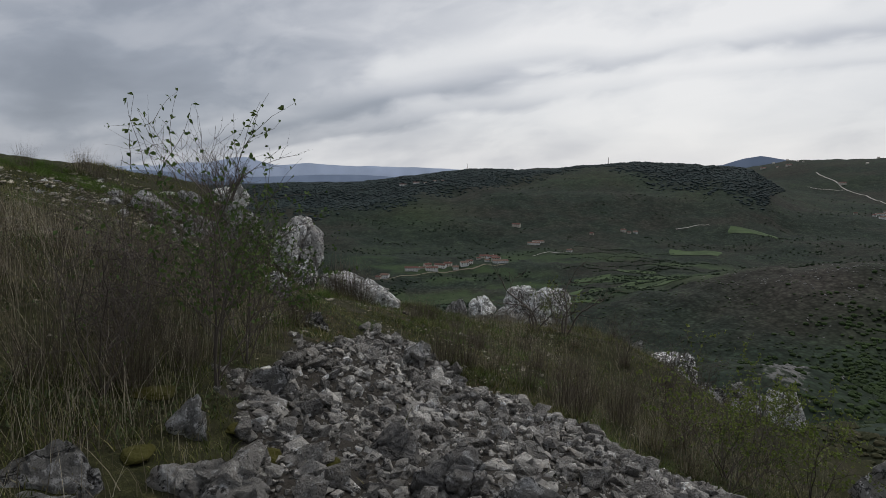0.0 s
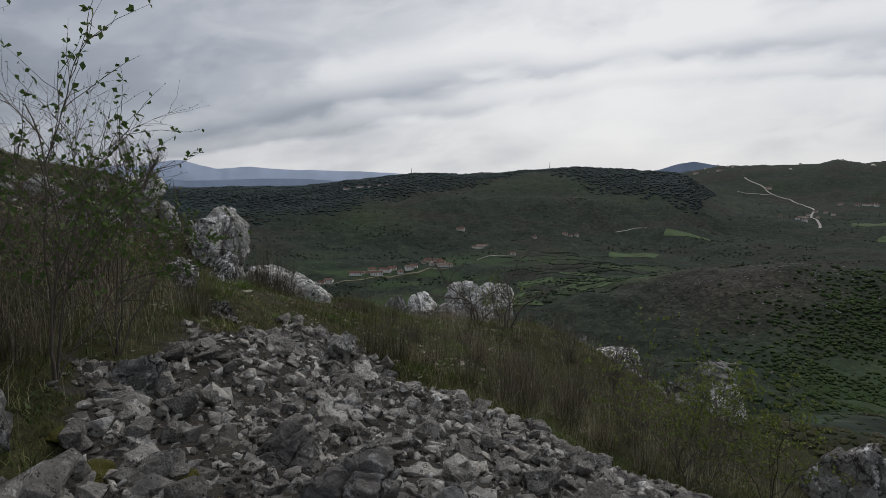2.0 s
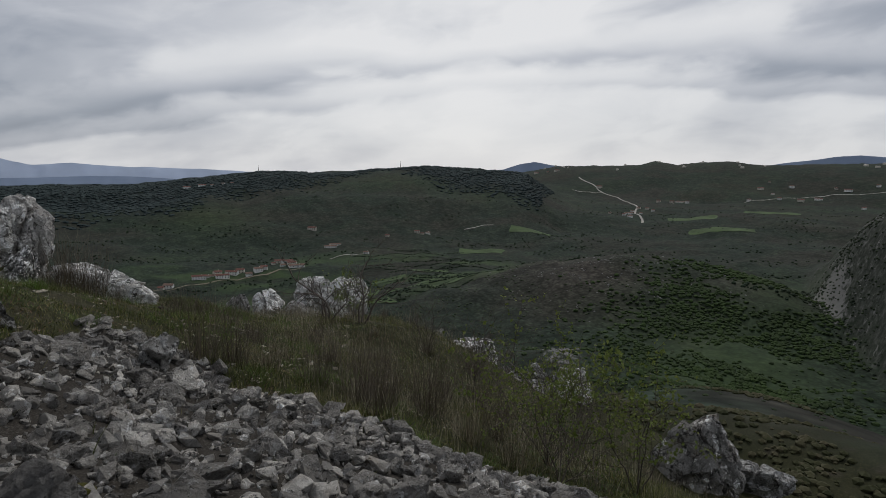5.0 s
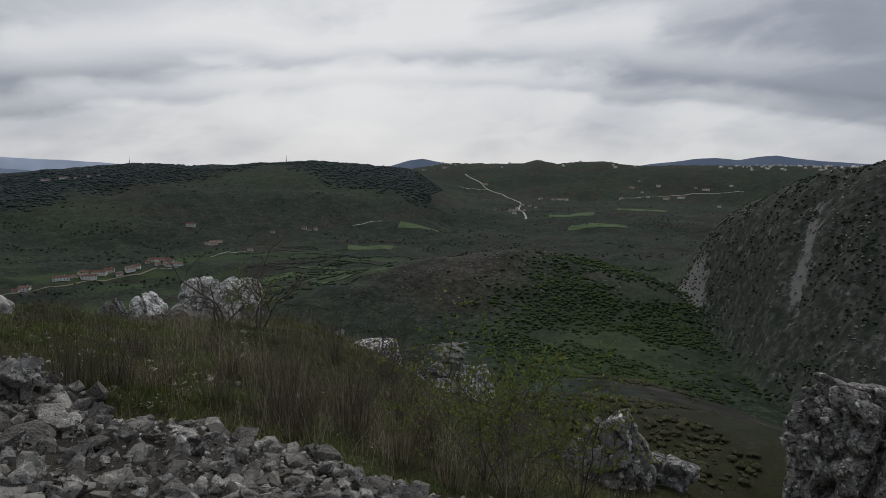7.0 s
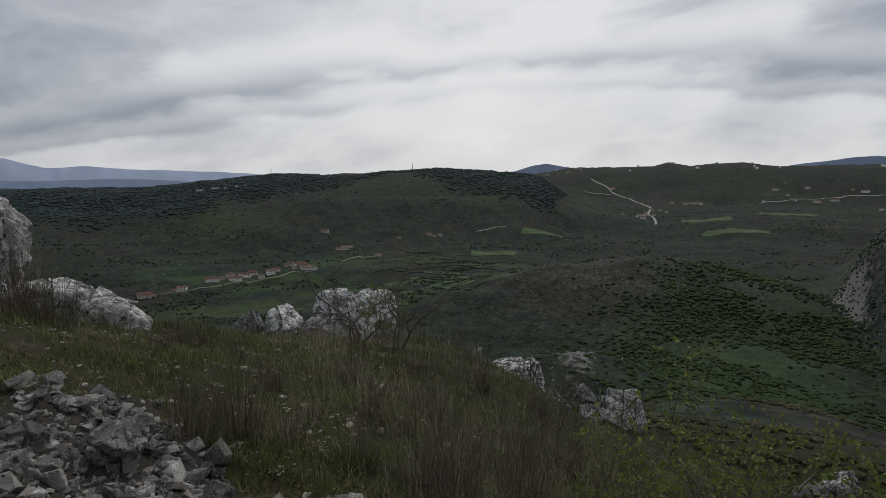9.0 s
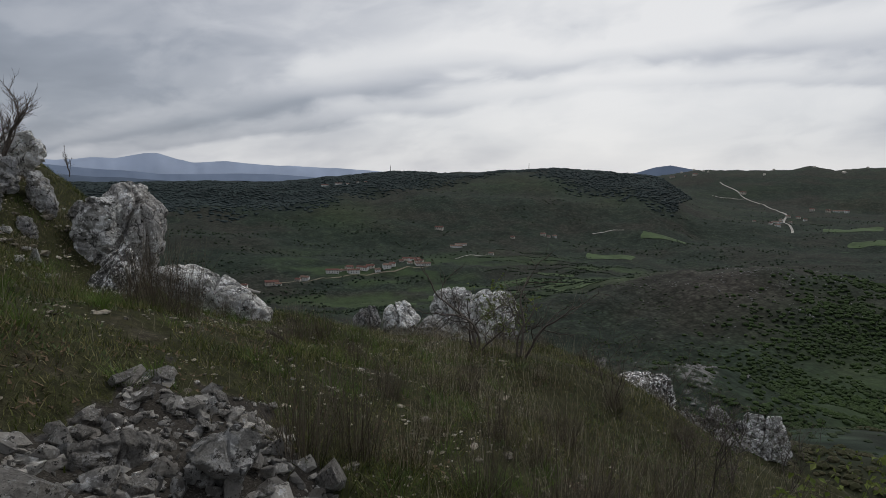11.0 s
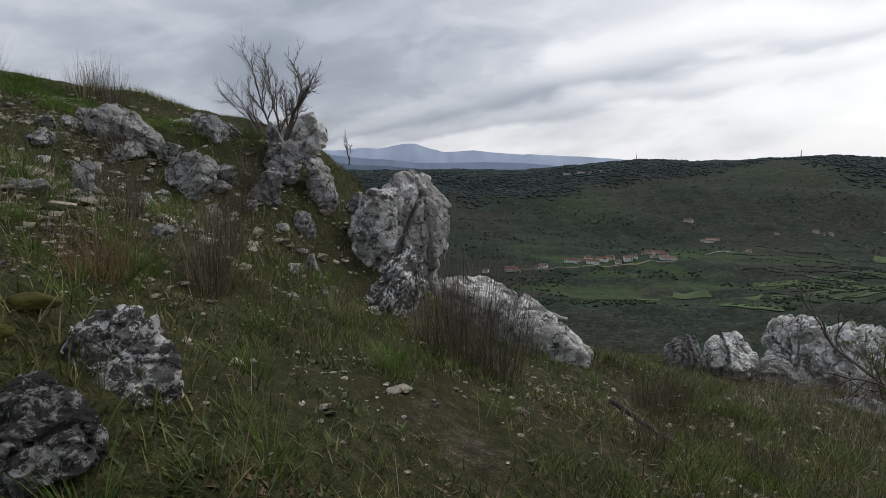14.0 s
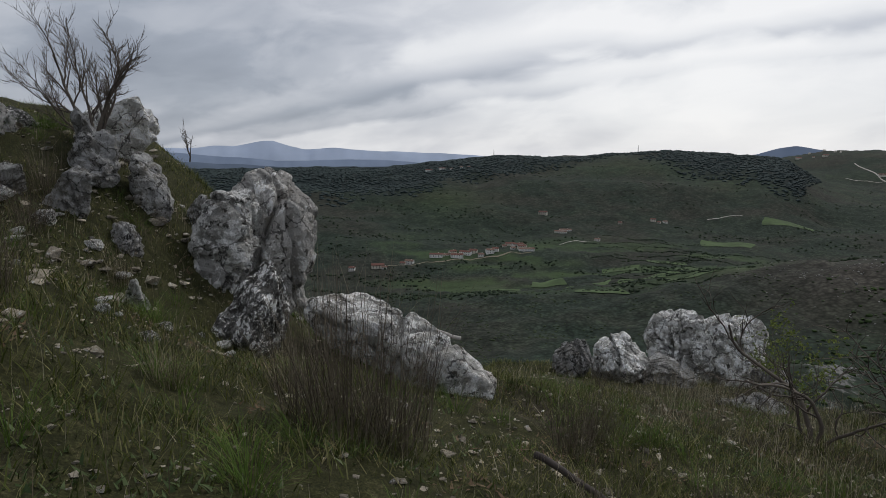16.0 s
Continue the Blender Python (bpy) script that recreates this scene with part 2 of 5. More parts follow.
def shader(name, rough=0.9, spec=0.25):
    m = bpy.data.materials.new(name)
    m.use_nodes = True
    nt = m.node_tree
    bsdf = nt.nodes["Principled BSDF"]
    bsdf.inputs["Roughness"].default_value = rough
    bsdf.inputs["Specular IOR Level"].default_value = spec
    return m, nt, bsdf


def tex(nt, kind, scale, detail=4.0, rough=0.55, coord="Object", dist=0.0):
    co = nt.nodes.get("co") or nt.nodes.new("ShaderNodeTexCoord")
    co.name = "co"
    n = nt.nodes.new(kind)
    n.inputs["Scale"].default_value = scale
    if kind == "ShaderNodeTexNoise":
        n.inputs["Detail"].default_value, n.inputs["Roughness"].default_value, n.inputs["Distortion"].default_value = detail, rough, dist
    nt.links.new(co.outputs[coord], n.inputs["Vector"])
    return n


def ramp(nt, src, stops):
    r = nt.nodes.new("ShaderNodeValToRGB")
    nt.links.new(src, r.inputs[0])
    e = r.color_ramp.elements
    while len(e) < len(stops):
        e.new(0.5)
    for el, (p, c) in zip(e, stops):
        el.position = p
        el.color = (*c, 1) if isinstance(c, tuple) else (c, c, c, 1)
    return r.outputs[0]


def mixc(nt, fac, a, b, mode="MIX"):
    m = nt.nodes.new("ShaderNodeMix")
    m.data_type, m.blend_type = "RGBA", mode
    for sock, v in ((m.inputs[0], fac), (m.inputs[6], a), (m.inputs[7], b)):
        if isinstance(v, tuple):
            sock.default_value = (*v, 1)
        elif isinstance(v, (int, float)):
            sock.default_value = v
        else:
            nt.links.new(v, sock)
    return m.outputs[2]


def nmath(nt, op, a, b=0.0):
    n = nt.nodes.new("ShaderNodeMath")
    n.operation = op
    for i, v in enumerate((a, b)):
        if isinstance(v, (int, float)):
            n.inputs[i].default_value = v
        else:
            nt.links.new(v, n.inputs[i])
    return n.outputs[0]


def bump(nt, bsdf, height, strength, distance):
    b = nt.nodes.new("ShaderNodeBump")
    b.inputs["Strength"].default_value, b.inputs["Distance"].default_value = strength, distance
    nt.links.new(height, b.inputs["Height"])
    nt.links.new(b.outputs[0], bsdf.inputs["Normal"])


def attr(nt, name):
    a = nt.nodes.new("ShaderNodeAttribute")
    a.attribute_name = name
    return a


def limestone(name, grey=(0.33, 0.325, 0.32), lichen=0.5, spots=0.4, warm=0.3, scale=1.0, crust_on=0.85, cracks=0.9):
    """Weathered limestone: grey, with crisp pale crust, black spots, dark cracks and a little ochre."""
    m, nt, b = shader(name, 0.92, 0.2)
    n1 = tex(nt, "ShaderNodeTexNoise", 1.7 * scale, 7, 0.68)
    base = ramp(nt, n1.outputs["Fac"], ((0.3, tuple(0.42 * c for c in grey)), (0.5, grey), (0.72, tuple(1.35 * c for c in grey))))
    n2 = tex(nt, "ShaderNodeTexNoise", 4.0 * scale, 10, 0.74, dist=0.3)
    pale = ramp(nt, n2.outputs["Fac"], ((0.60 - 0.13 * lichen, 0.0), (0.625 - 0.13 * lichen, 1.0)))
    n6 = tex(nt, "ShaderNodeTexNoise", 30.0 * scale, 4, 0.6)
    crust = ramp(nt, n6.outputs["Fac"], ((0.3, (0.62, 0.61, 0.59)), (0.6, (0.86, 0.85, 0.83))))
    c = mixc(nt, nmath(nt, "MULTIPLY", pale, crust_on), base, crust)
    n3 = tex(nt, "ShaderNodeTexNoise", 7.0 * scale, 10, 0.78, dist=0.3)
    dark = ramp(nt, n3.outputs["Fac"], ((0.62 - 0.12 * spots, 0.0), (0.64 - 0.12 * spots, 1.0)))
    c = mixc(nt, nmath(nt, "MULTIPLY", dark, 0.9), c, (0.028, 0.026, 0.023))
    n4 = tex(nt, "ShaderNodeTexNoise", 2.6 * scale, 5, 0.65)
    och = ramp(nt, n4.outputs["Fac"], ((0.54, 0.0), (0.68, 1.0)))
    c = mixc(nt, nmath(nt, "MULTIPLY", och, warm), c, (0.24, 0.18, 0.115))
    # joints that split the rock into blocks
    warp = tex(nt, "ShaderNodeTexNoise", 2.0 * scale, 5, 0.65)
    shift = nt.nodes.new("ShaderNodeVectorMath")
    shift.operation = "MULTIPLY_ADD"
    shift.inputs[1].default_value = (0.5 / scale, 0.5 / scale, 0.5 / scale)
    nt.links.new(warp.outputs["Color"], shift.inputs[0])
    nt.links.new(nt.nodes["co"].outputs["Object"], shift.inputs[2])
    joint = nt.nodes.new("ShaderNodeTexVoronoi")
    joint.feature = "DISTANCE_TO_EDGE"
    joint.inputs["Scale"].default_value = 1.5 * scale
    nt.links.new(shift.outputs[0], joint.inputs["Vector"])
    line = ramp(nt, joint.outputs["Distance"], ((0.004, 1.0), (0.02, 0.0)))
    c = mixc(nt, nmath(nt, "MULTIPLY", line, cracks), c, (0.03, 0.028, 0.025))
    info = nt.nodes.new("ShaderNodeObjectInfo")
    c = mixc(nt, 1.0, c, ramp(nt, info.outputs["Random"], ((0.0, 0.8), (1.0, 1.15))), "MULTIPLY")
    isl = nt.nodes.new("ShaderNodeNewGeometry")
    c = mixc(nt, 1.0, c, ramp(nt, isl.outputs["Random Per Island"], ((0.0, 0.42), (0.6, 0.92), (1.0, 1.6))), "MULTIPLY")
    nt.links.new(c, b.inputs["Base Color"])
    f = tex(nt, "ShaderNodeTexNoise", 14.0 * scale, 10, 0.78)
    v = tex(nt, "ShaderNodeTexVoronoi", 9.0 * scale)
    h = nmath(nt, "ADD", f.outputs["Fac"], nmath(nt, "MULTIPLY", v.outputs["Distance"], 0.6))
    h = nmath(nt, "SUBTRACT", h, nmath(nt, "MULTIPLY", line, 0.8 * cracks))
    bump(nt, b, h, 1.0, 0.10 / scale)
    return m


ROCK = limestone("limestone", (0.38, 0.37, 0.345), lichen=0.85, spots=0.5, warm=0.3, cracks=0.75)
BANK_ROCK = limestone("bank_limestone", (0.46, 0.44, 0.40), lichen=1.15, spots=0.5, warm=0.4, scale=1.3, crust_on=0.95, cracks=0.7)
ROCK_CLEAN = limestone("limestone_grey_face", (0.37, 0.355, 0.335), lichen=0.3, spots=0.35, warm=0.3, cracks=0.7)
# darkened copy of the limestone: the shade of a face put into its colour
ROCK_SHADED = limestone("limestone_shaded_face", (0.23, 0.22, 0.205), lichen=0.25, spots=0.75, warm=0.3, scale=0.8)
ROCK_LICHEN = limestone("limestone_lichen", (0.19, 0.185, 0.175), lichen=1.0, spots=1.1, warm=0.1, scale=1.4, cracks=0.6)
RUBBLE = limestone("rubble_stone", (0.40, 0.378, 0.345), lichen=0.3, spots=0.45, warm=0.28, scale=1.6, crust_on=0.7, cracks=0.0)


def plain_leaf(name, cols, rough=0.75, island=True, trans=0.25, grain=0.9, single=0.6):
    m, nt, b = shader(name, rough, 0.2)
    if island:
        g = nt.nodes.new("ShaderNodeNewGeometry").outputs["Random Per Island"]
    else:
        g = nt.nodes.new("ShaderNodeObjectInfo").outputs["Random"]
    n = tex(nt, "ShaderNodeTexNoise", grain, 3)
    f = nmath(nt, "ADD", nmath(nt, "MULTIPLY", g, single), nmath(nt, "MULTIPLY", nmath(nt, "SUBTRACT", n.outputs["Fac"], 0.3), 1.5 - single))
    k = len(cols) - 1
    c = ramp(nt, f, tuple((0.08 + 0.84 * i / k, col) for i, col in enumerate(cols)))
    nt.links.new(c, b.inputs["Base Color"])
    if trans:
        t = nt.nodes.new("ShaderNodeBsdfTranslucent")
        nt.links.new(c, t.inputs["Color"])
        mx = nt.nodes.new("ShaderNodeMixShader")
        mx.inputs[0].default_value = trans
        nt.links.new(b.outputs[0], mx.inputs[1])
        nt.links.new(t.outputs[0], mx.inputs[2])
        nt.links.new(mx.outputs[0], nt.nodes["Material Output"].inputs["Surface"])
    return m


GRASS = plain_leaf("meadow_blades", ((0.022, 0.028, 0.007), (0.055, 0.07, 0.016), (0.12, 0.135, 0.035), (0.34, 0.30, 0.15)), single=0.75)
LUSH = plain_leaf("fresh_blades", ((0.045, 0.08, 0.014), (0.09, 0.15, 0.026), (0.17, 0.24, 0.055)))
STRAW = plain_leaf("dry_stalks", ((0.05, 0.04, 0.027), (0.12, 0.097, 0.064), (0.26, 0.22, 0.15), (0.55, 0.49, 0.36)), trans=0.1, single=0.85)
BROOM = plain_leaf("brown_stems", ((0.045, 0.036, 0.027), (0.10, 0.08, 0.06), (0.18, 0.15, 0.11), (0.42, 0.37, 0.28)), trans=0.05)
RUSSET = plain_leaf("russet_stalks", ((0.12, 0.07, 0.04), (0.22, 0.13, 0.08), (0.30, 0.20, 0.13)), trans=0.1)
LITTER = plain_leaf("dead_leaves", ((0.06, 0.038, 0.022), (0.13, 0.085, 0.05), (0.24, 0.17, 0.11)), trans=0)
LEAF = plain_leaf("shrub_leaves", ((0.05, 0.09, 0.025), (0.09, 0.14, 0.04), (0.15, 0.19, 0.06)))
LEAF_Y = plain_leaf("spring_leaves", ((0.10, 0.14, 0.03), (0.17, 0.21, 0.05), (0.25, 0.27, 0.09)))
HERB = plain_leaf("herb_leaves", ((0.045, 0.07, 0.026), (0.10, 0.14, 0.055), (0.22, 0.26, 0.14)))
TWIG = plain_leaf("bare_twigs", ((0.06, 0.05, 0.042), (0.11, 0.092, 0.078), (0.17, 0.145, 0.12)), 0.9, trans=0)
MOSS = plain_leaf("moss", ((0.035, 0.036, 0.008), (0.065, 0.06, 0.013)), 0.95, trans=0)
WOODS = plain_leaf("wooded_slope", ((0.022, 0.034, 0.021), (0.030, 0.045, 0.026), (0.040, 0.056, 0.031), (0.048, 0.052, 0.036)), 0.95, trans=0, grain=0.02, single=0.4)
# dark conifers, with the blue of distance haze mixed into the green
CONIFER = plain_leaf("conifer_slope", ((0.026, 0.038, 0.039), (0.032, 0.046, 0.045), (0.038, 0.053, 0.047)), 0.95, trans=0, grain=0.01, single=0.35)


def earth():
    """Ground: soil and turf on the hill, scrub and pasture in the valley."""
    m, nt, b = shader("hill_ground", 0.95, 0.1)
    n1 = tex(nt, "ShaderNodeTexNoise", 0.8, 6, 0.6)
    n2 = tex(nt, "ShaderNodeTexNoise", 9.0, 6, 0.7)
    soil = ramp(nt, n2.outputs["Fac"], ((0.3, (0.022, 0.018, 0.013)), (0.5, (0.045, 0.036, 0.027)), (0.7, (0.11, 0.092, 0.075))))
    turf = ramp(nt, n2.outputs["Fac"], ((0.3, (0.013, 0.014, 0.006)), (0.55, (0.032, 0.033, 0.013)), (0.75, (0.075, 0.066, 0.034))))
    n5 = tex(nt, "ShaderNodeTexNoise", 70.0, 5, 0.7)
    grit = ramp(nt, n5.outputs["Fac"], ((0.3, 0.35), (0.5, 1.0), (0.68, 2.2)))
    near = mixc(nt, ramp(nt, n1.outputs["Fac"], ((0.56, 0.0), (0.72, 0.8))), turf, soil)
    stony = ramp(nt, n5.outputs["Fac"], ((0.35, (0.015, 0.013, 0.010)), (0.55, (0.045, 0.04, 0.034)), (0.7, (0.13, 0.12, 0.11))))
    near = mixc(nt, attr(nt, "scree").outputs["Fac"], mixc(nt, 1.0, near, grit, "MULTIPLY"), stony)
    f1 = tex(nt, "ShaderNodeTexNoise", 0.0045, 6, 0.62)
    f2 = tex(nt, "ShaderNodeTexNoise", 0.035, 6, 0.68)
    # far woods carry some bluish distance haze in their base colour
    wood = ramp(nt, f2.outputs["Fac"], ((0.3, (0.017, 0.027, 0.020)), (0.5, (0.027, 0.041, 0.029)), (0.68, (0.040, 0.058, 0.036))))
    brown = ramp(nt, f2.outputs["Fac"], ((0.3, (0.024, 0.029, 0.022)), (0.5, (0.037, 0.040, 0.030)), (0.7, (0.056, 0.056, 0.043))))
    heather = ramp(nt, f2.outputs["Fac"], ((0.3, (0.032, 0.030, 0.024)), (0.5, (0.056, 0.050, 0.042)), (0.7, (0.085, 0.076, 0.066))))
    stony_face = ramp(nt, tex(nt, "ShaderNodeTexNoise", 0.16, 7, 0.72).outputs["Fac"], ((0.36, (0.019, 0.026, 0.018)), (0.50, (0.038, 0.042, 0.035)), (0.64, (0.095, 0.094, 0.088))))
    far = mixc(nt, ramp(nt, f1.outputs["Fac"], ((0.46, 0.0), (0.60, 1.0))), wood, brown)
    far = mixc(nt, attr(nt, "heath").outputs["Fac"], far, heather)
    far = mixc(nt, attr(nt, "crag").outputs["Fac"], far, stony_face)
    rocky = attr(nt, "rocky").outputs["Fac"]
    f3 = tex(nt, "ShaderNodeTexNoise", 0.11, 7, 0.75, dist=0.5)
    bare = ramp(nt, nmath(nt, "MULTIPLY", f3.outputs["Fac"], rocky), ((0.49, 0.0), (0.56, 1.0)))
    far = mixc(nt, bare, far, (0.17, 0.165, 0.16))
    # conifer ground, tinted bluish by the same painted haze
    dark = attr(nt, "conifer").outputs["Fac"]
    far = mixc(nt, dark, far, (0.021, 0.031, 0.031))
    green = attr(nt, "pasture").outputs["Fac"]
    far = mixc(nt, nmath(nt, "MULTIPLY", green, 0.8), far, ramp(nt, f2.outputs["Fac"], ((0.35, (0.034, 0.056, 0.023)), (0.65, (0.062, 0.096, 0.036)))))
    # lit crowns and the shade between them, painted into the far colour by cells
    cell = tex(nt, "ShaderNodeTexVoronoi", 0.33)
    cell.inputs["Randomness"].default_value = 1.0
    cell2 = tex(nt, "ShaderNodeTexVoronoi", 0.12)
    crown_shading = ramp(nt, cell.outputs["Distance"], ((0.1, 1.4), (0.4, 1.0), (0.75, 0.55)))
    grove_shading = ramp(nt, cell2.outputs["Distance"], ((0.1, 1.25), (0.7, 0.65)))
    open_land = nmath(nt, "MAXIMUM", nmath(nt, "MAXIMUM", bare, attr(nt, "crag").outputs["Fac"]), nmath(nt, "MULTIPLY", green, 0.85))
    painted_shading = mixc(nt, open_land, mixc(nt, 1.0, crown_shading, grove_shading, "MULTIPLY"), (1.0, 1.0, 1.0))
    far = mixc(nt, 1.0, far, painted_shading, "MULTIPLY")
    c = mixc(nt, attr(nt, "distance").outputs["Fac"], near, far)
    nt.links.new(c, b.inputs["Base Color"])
    bump(nt, b, nmath(nt, "ADD", n2.outputs["Fac"], nmath(nt, "MULTIPLY", attr(nt, "distance").outputs["Fac"], nmath(nt, "MULTIPLY", cell.outputs["Distance"], -10.0))), 0.6, 0.03)
    return m


EARTH = earth()


def plain(name, col, rough=0.8, vary=0.25, scale=3.0):
    m, nt, b = shader(name, rough, 0.25)
    n = tex(nt, "ShaderNodeTexNoise", scale, 5, 0.6)
    c = ramp(nt, n.outputs["Fac"], ((0.3, tuple(v * (1 - vary) for v in col)), (0.7, tuple(v * (1 + vary) for v in col))))
    nt.links.new(c, b.inputs["Base Color"])
    return m


# ---- helpers for meshes ----


def mesh_from(name, verts, faces, mat, smoothed=False):
    me = bpy.data.meshes.new(name)
    me.from_pydata([tuple(v) for v in verts] if not isinstance(verts, np.ndarray) else verts.tolist(), [], faces if isinstance(faces, list) else faces.tolist())
    me.materials.append(mat)
    if smoothed:
        me.polygons.foreach_set("use_smooth", [True] * len(me.polygons))
    return me


def thing(name, label, category, loc=(0, 0, 0), rz=0.0, group="", kind=""):
    ob = new(name)
    ob.empty_display_size = 0.1
    ob.matrix_basis = pose(*loc, 0, 0, rz)
    return tagged(ob, label, category, group, kind)


def part(name, me, parent, label="", m=None):
    ob = new(name, me)
    ob.parent = parent
    if m is not None:
        ob.matrix_basis = m
    if label:
        ob["label"] = label
    return ob


# ---- the ground ----

def mask_far(x, y):
    return smooth((np.hypot(x, y - 8) - 24) / 30)


SHEET = {}


def surf(x, y):
    """Height of the ground sheet itself, between its vertices."""
    x, y = np.asarray(x, float), np.asarray(y, float)
    radii, ang, z = SHEET["radii"], SHEET["ang"], SHEET["z"]
    q = np.clip(np.interp(np.hypot(x, y - 8), radii, np.arange(len(radii))), 0, len(radii) - 1.001)
    a = (np.arctan2(x, y - 8) - ang[0]) % (2 * np.pi)
    p = np.interp(a, np.append(ang - ang[0], 2 * np.pi), np.arange(len(ang) + 1))
    i, j = np.floor(q).astype(int), np.floor(p).astype(int) % len(ang)
    u, v, k = q - i, p - np.floor(p), (j + 1) % len(ang)
    return (1 - u) * ((1 - v) * z[i, j] + v * z[i, k]) + u * ((1 - v) * z[i + 1, j] + v * z[i + 1, k])


def build_ground():
    """One sheet, fine on the hilltop and coarser with range, out to the horizon."""
    seg = 670
    radii = np.concatenate((np.linspace(0.05, 16, 130), 16 * (4900 / 16) ** (np.linspace(0, 1, 231)[1:])))
    # finer steps of bearing in the half that looks over the valley
    ang = np.radians(np.concatenate((np.linspace(-75, 80, 540, endpoint=False), np.linspace(80, 285, seg - 540, endpoint=False))))
    R, A = np.meshgrid(radii, ang, indexing="ij")
    x, y = R * np.sin(A), 8 + R * np.cos(A)
    z = lay(x, y)
    n, k = len(radii), seg
    verts = np.stack((x, y, z), -1).reshape(-1, 3)
    i, j = np.meshgrid(np.arange(n - 1), np.arange(k), indexing="ij")
    a = i * k + j
    b = i * k + (j + 1) % k
    quads = np.stack((a, a + k, b + k, b), -1).reshape(-1, 4)
    verts = np.vstack((verts, [[0, 8, ground_z(0, 8)]]))
    cap = [[len(verts) - 1, int(q), int((q + 1) % k)] for q in range(k)]
    me = mesh_from("ground", verts, quads.tolist() + cap, EARTH, True)
    X, Y, Z = verts.T
    r, az = np.hypot(X, Y), np.degrees(np.arctan2(X, Y))
    SHEET.update(radii=radii, ang=ang, z=z)
    masks = {"distance": mask_far(X, Y), "scree": on_scree(X, Y) * 1.0}
    foot = np.interp(az, (48.5, 50, 52, 56.5, 62, 70, 100), (640, 610, 540, 390, 320, 270, 220))
    crag = smooth((az - 48.4) / 0.8) * smooth((r - foot + 25) / 40) * (1 - smooth((r - foot - 320) / 200)) * (1 - smooth((az - 95) / 20))
    masks["crag"] = crag * 0.95
    masks["heath"] = np.clip(1.2 * np.exp(-((az - 32) / 8) ** 2 - ((r - 640) / 130) ** 2) + 0.8 * np.exp(-((az - 44) / 4) ** 2 - ((r - 660) / 90) ** 2), 0, 1) * smooth(0.75 + 0.6 * fbm(X / 60, Y / 60, 0, 3, 55))
    masks["heath"] = np.maximum(masks["heath"], 0.8 * smooth((az - 36) / 10) * (1 - smooth((r - 140) / 60)) * smooth(0.7 + 0.7 * fbm(X / 14, Y / 14, 0, 3, 56)))
    knees = np.exp(-((az - 29.5) / 4) ** 2 - ((r - 300) / 75) ** 2)
    brown = 0.5 * np.exp(-((az - 34) / 10) ** 2 - ((r - 590) / 110) ** 2)
    chute = 0.32 * crag * np.exp(-((az - 58.3 - (r - foot - 90) * 0.012 + 0.5 * fbm(X / 25, Y / 25, 0, 2, 58)) / 0.45) ** 2) * smooth((r - foot - 45) / 30) * (1 - smooth((r - foot - 115) / 25))
    cliff = crag * np.exp(-((az - 50.4) / 0.7) ** 2) * (1 - smooth((r - foot - 60) / 30))
    masks["rocky"] = np.clip(0.84 * crag + 1.2 * knees + 1.7 * brown + 1.2 * chute + 1.2 * cliff + 0.25 * np.exp(-((az - 50) / 12) ** 2 - ((r - 110) / 40) ** 2), 0, 1.35)
    wob = fbm(X / 160, Y / 160, 0, 4, 77) * 90
    low = np.interp(az, (-30, -17, -5, 3, 8, 14, 20, 27, 29), (1560, 1540, 1560, 1800, 2050, 2120, 1850, 1600, 2600))
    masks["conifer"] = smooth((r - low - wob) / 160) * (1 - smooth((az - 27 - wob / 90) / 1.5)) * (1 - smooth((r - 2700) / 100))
    masks["pasture"] = np.clip(smooth(fbm(X / 140, Y / 60, 0, 4, 91) * 2.2 + 0.1) * 0.95 * smooth((r - 550) / 150) * (1 - smooth((r - 1000) / 250)) * smooth((az + 12) / 8) * (1 - smooth((az - 22) / 6))
                               + smooth(fbm(X / 200, Y / 120, 0, 3, 95) * 2) * smooth((r - 1500) / 200) * smooth((az - 24) / 6) * 0.15
                               + 0.55 * np.exp(-((az + 2) / 4) ** 2 - ((r - 1480) / 130) ** 2) + 0.4 * np.exp(-((az - 13) / 6) ** 2 - ((r - 1900) / 120) ** 2) + 0.35 * np.exp(-((az - 22) / 3) ** 2 - ((r - 1750) / 100) ** 2)
                               + 0.8 * np.exp(-((az - 43) / 9) ** 2 - ((r - 380) / 170) ** 2) + 0.7 * np.exp(-((az - 47) / 3) ** 2 - ((r - 750) / 200) ** 2), 0, 1)
    for name, v in masks.items():
        at = me.attributes.new(name, "FLOAT", "POINT")
        at.data.foreach_set("value", np.ascontiguousarray(v, dtype=np.float32))
    tagged(new("ground", me), "turf and bare soil of a karst hill falling to a green valley", "ground", kind="structure")


build_ground()

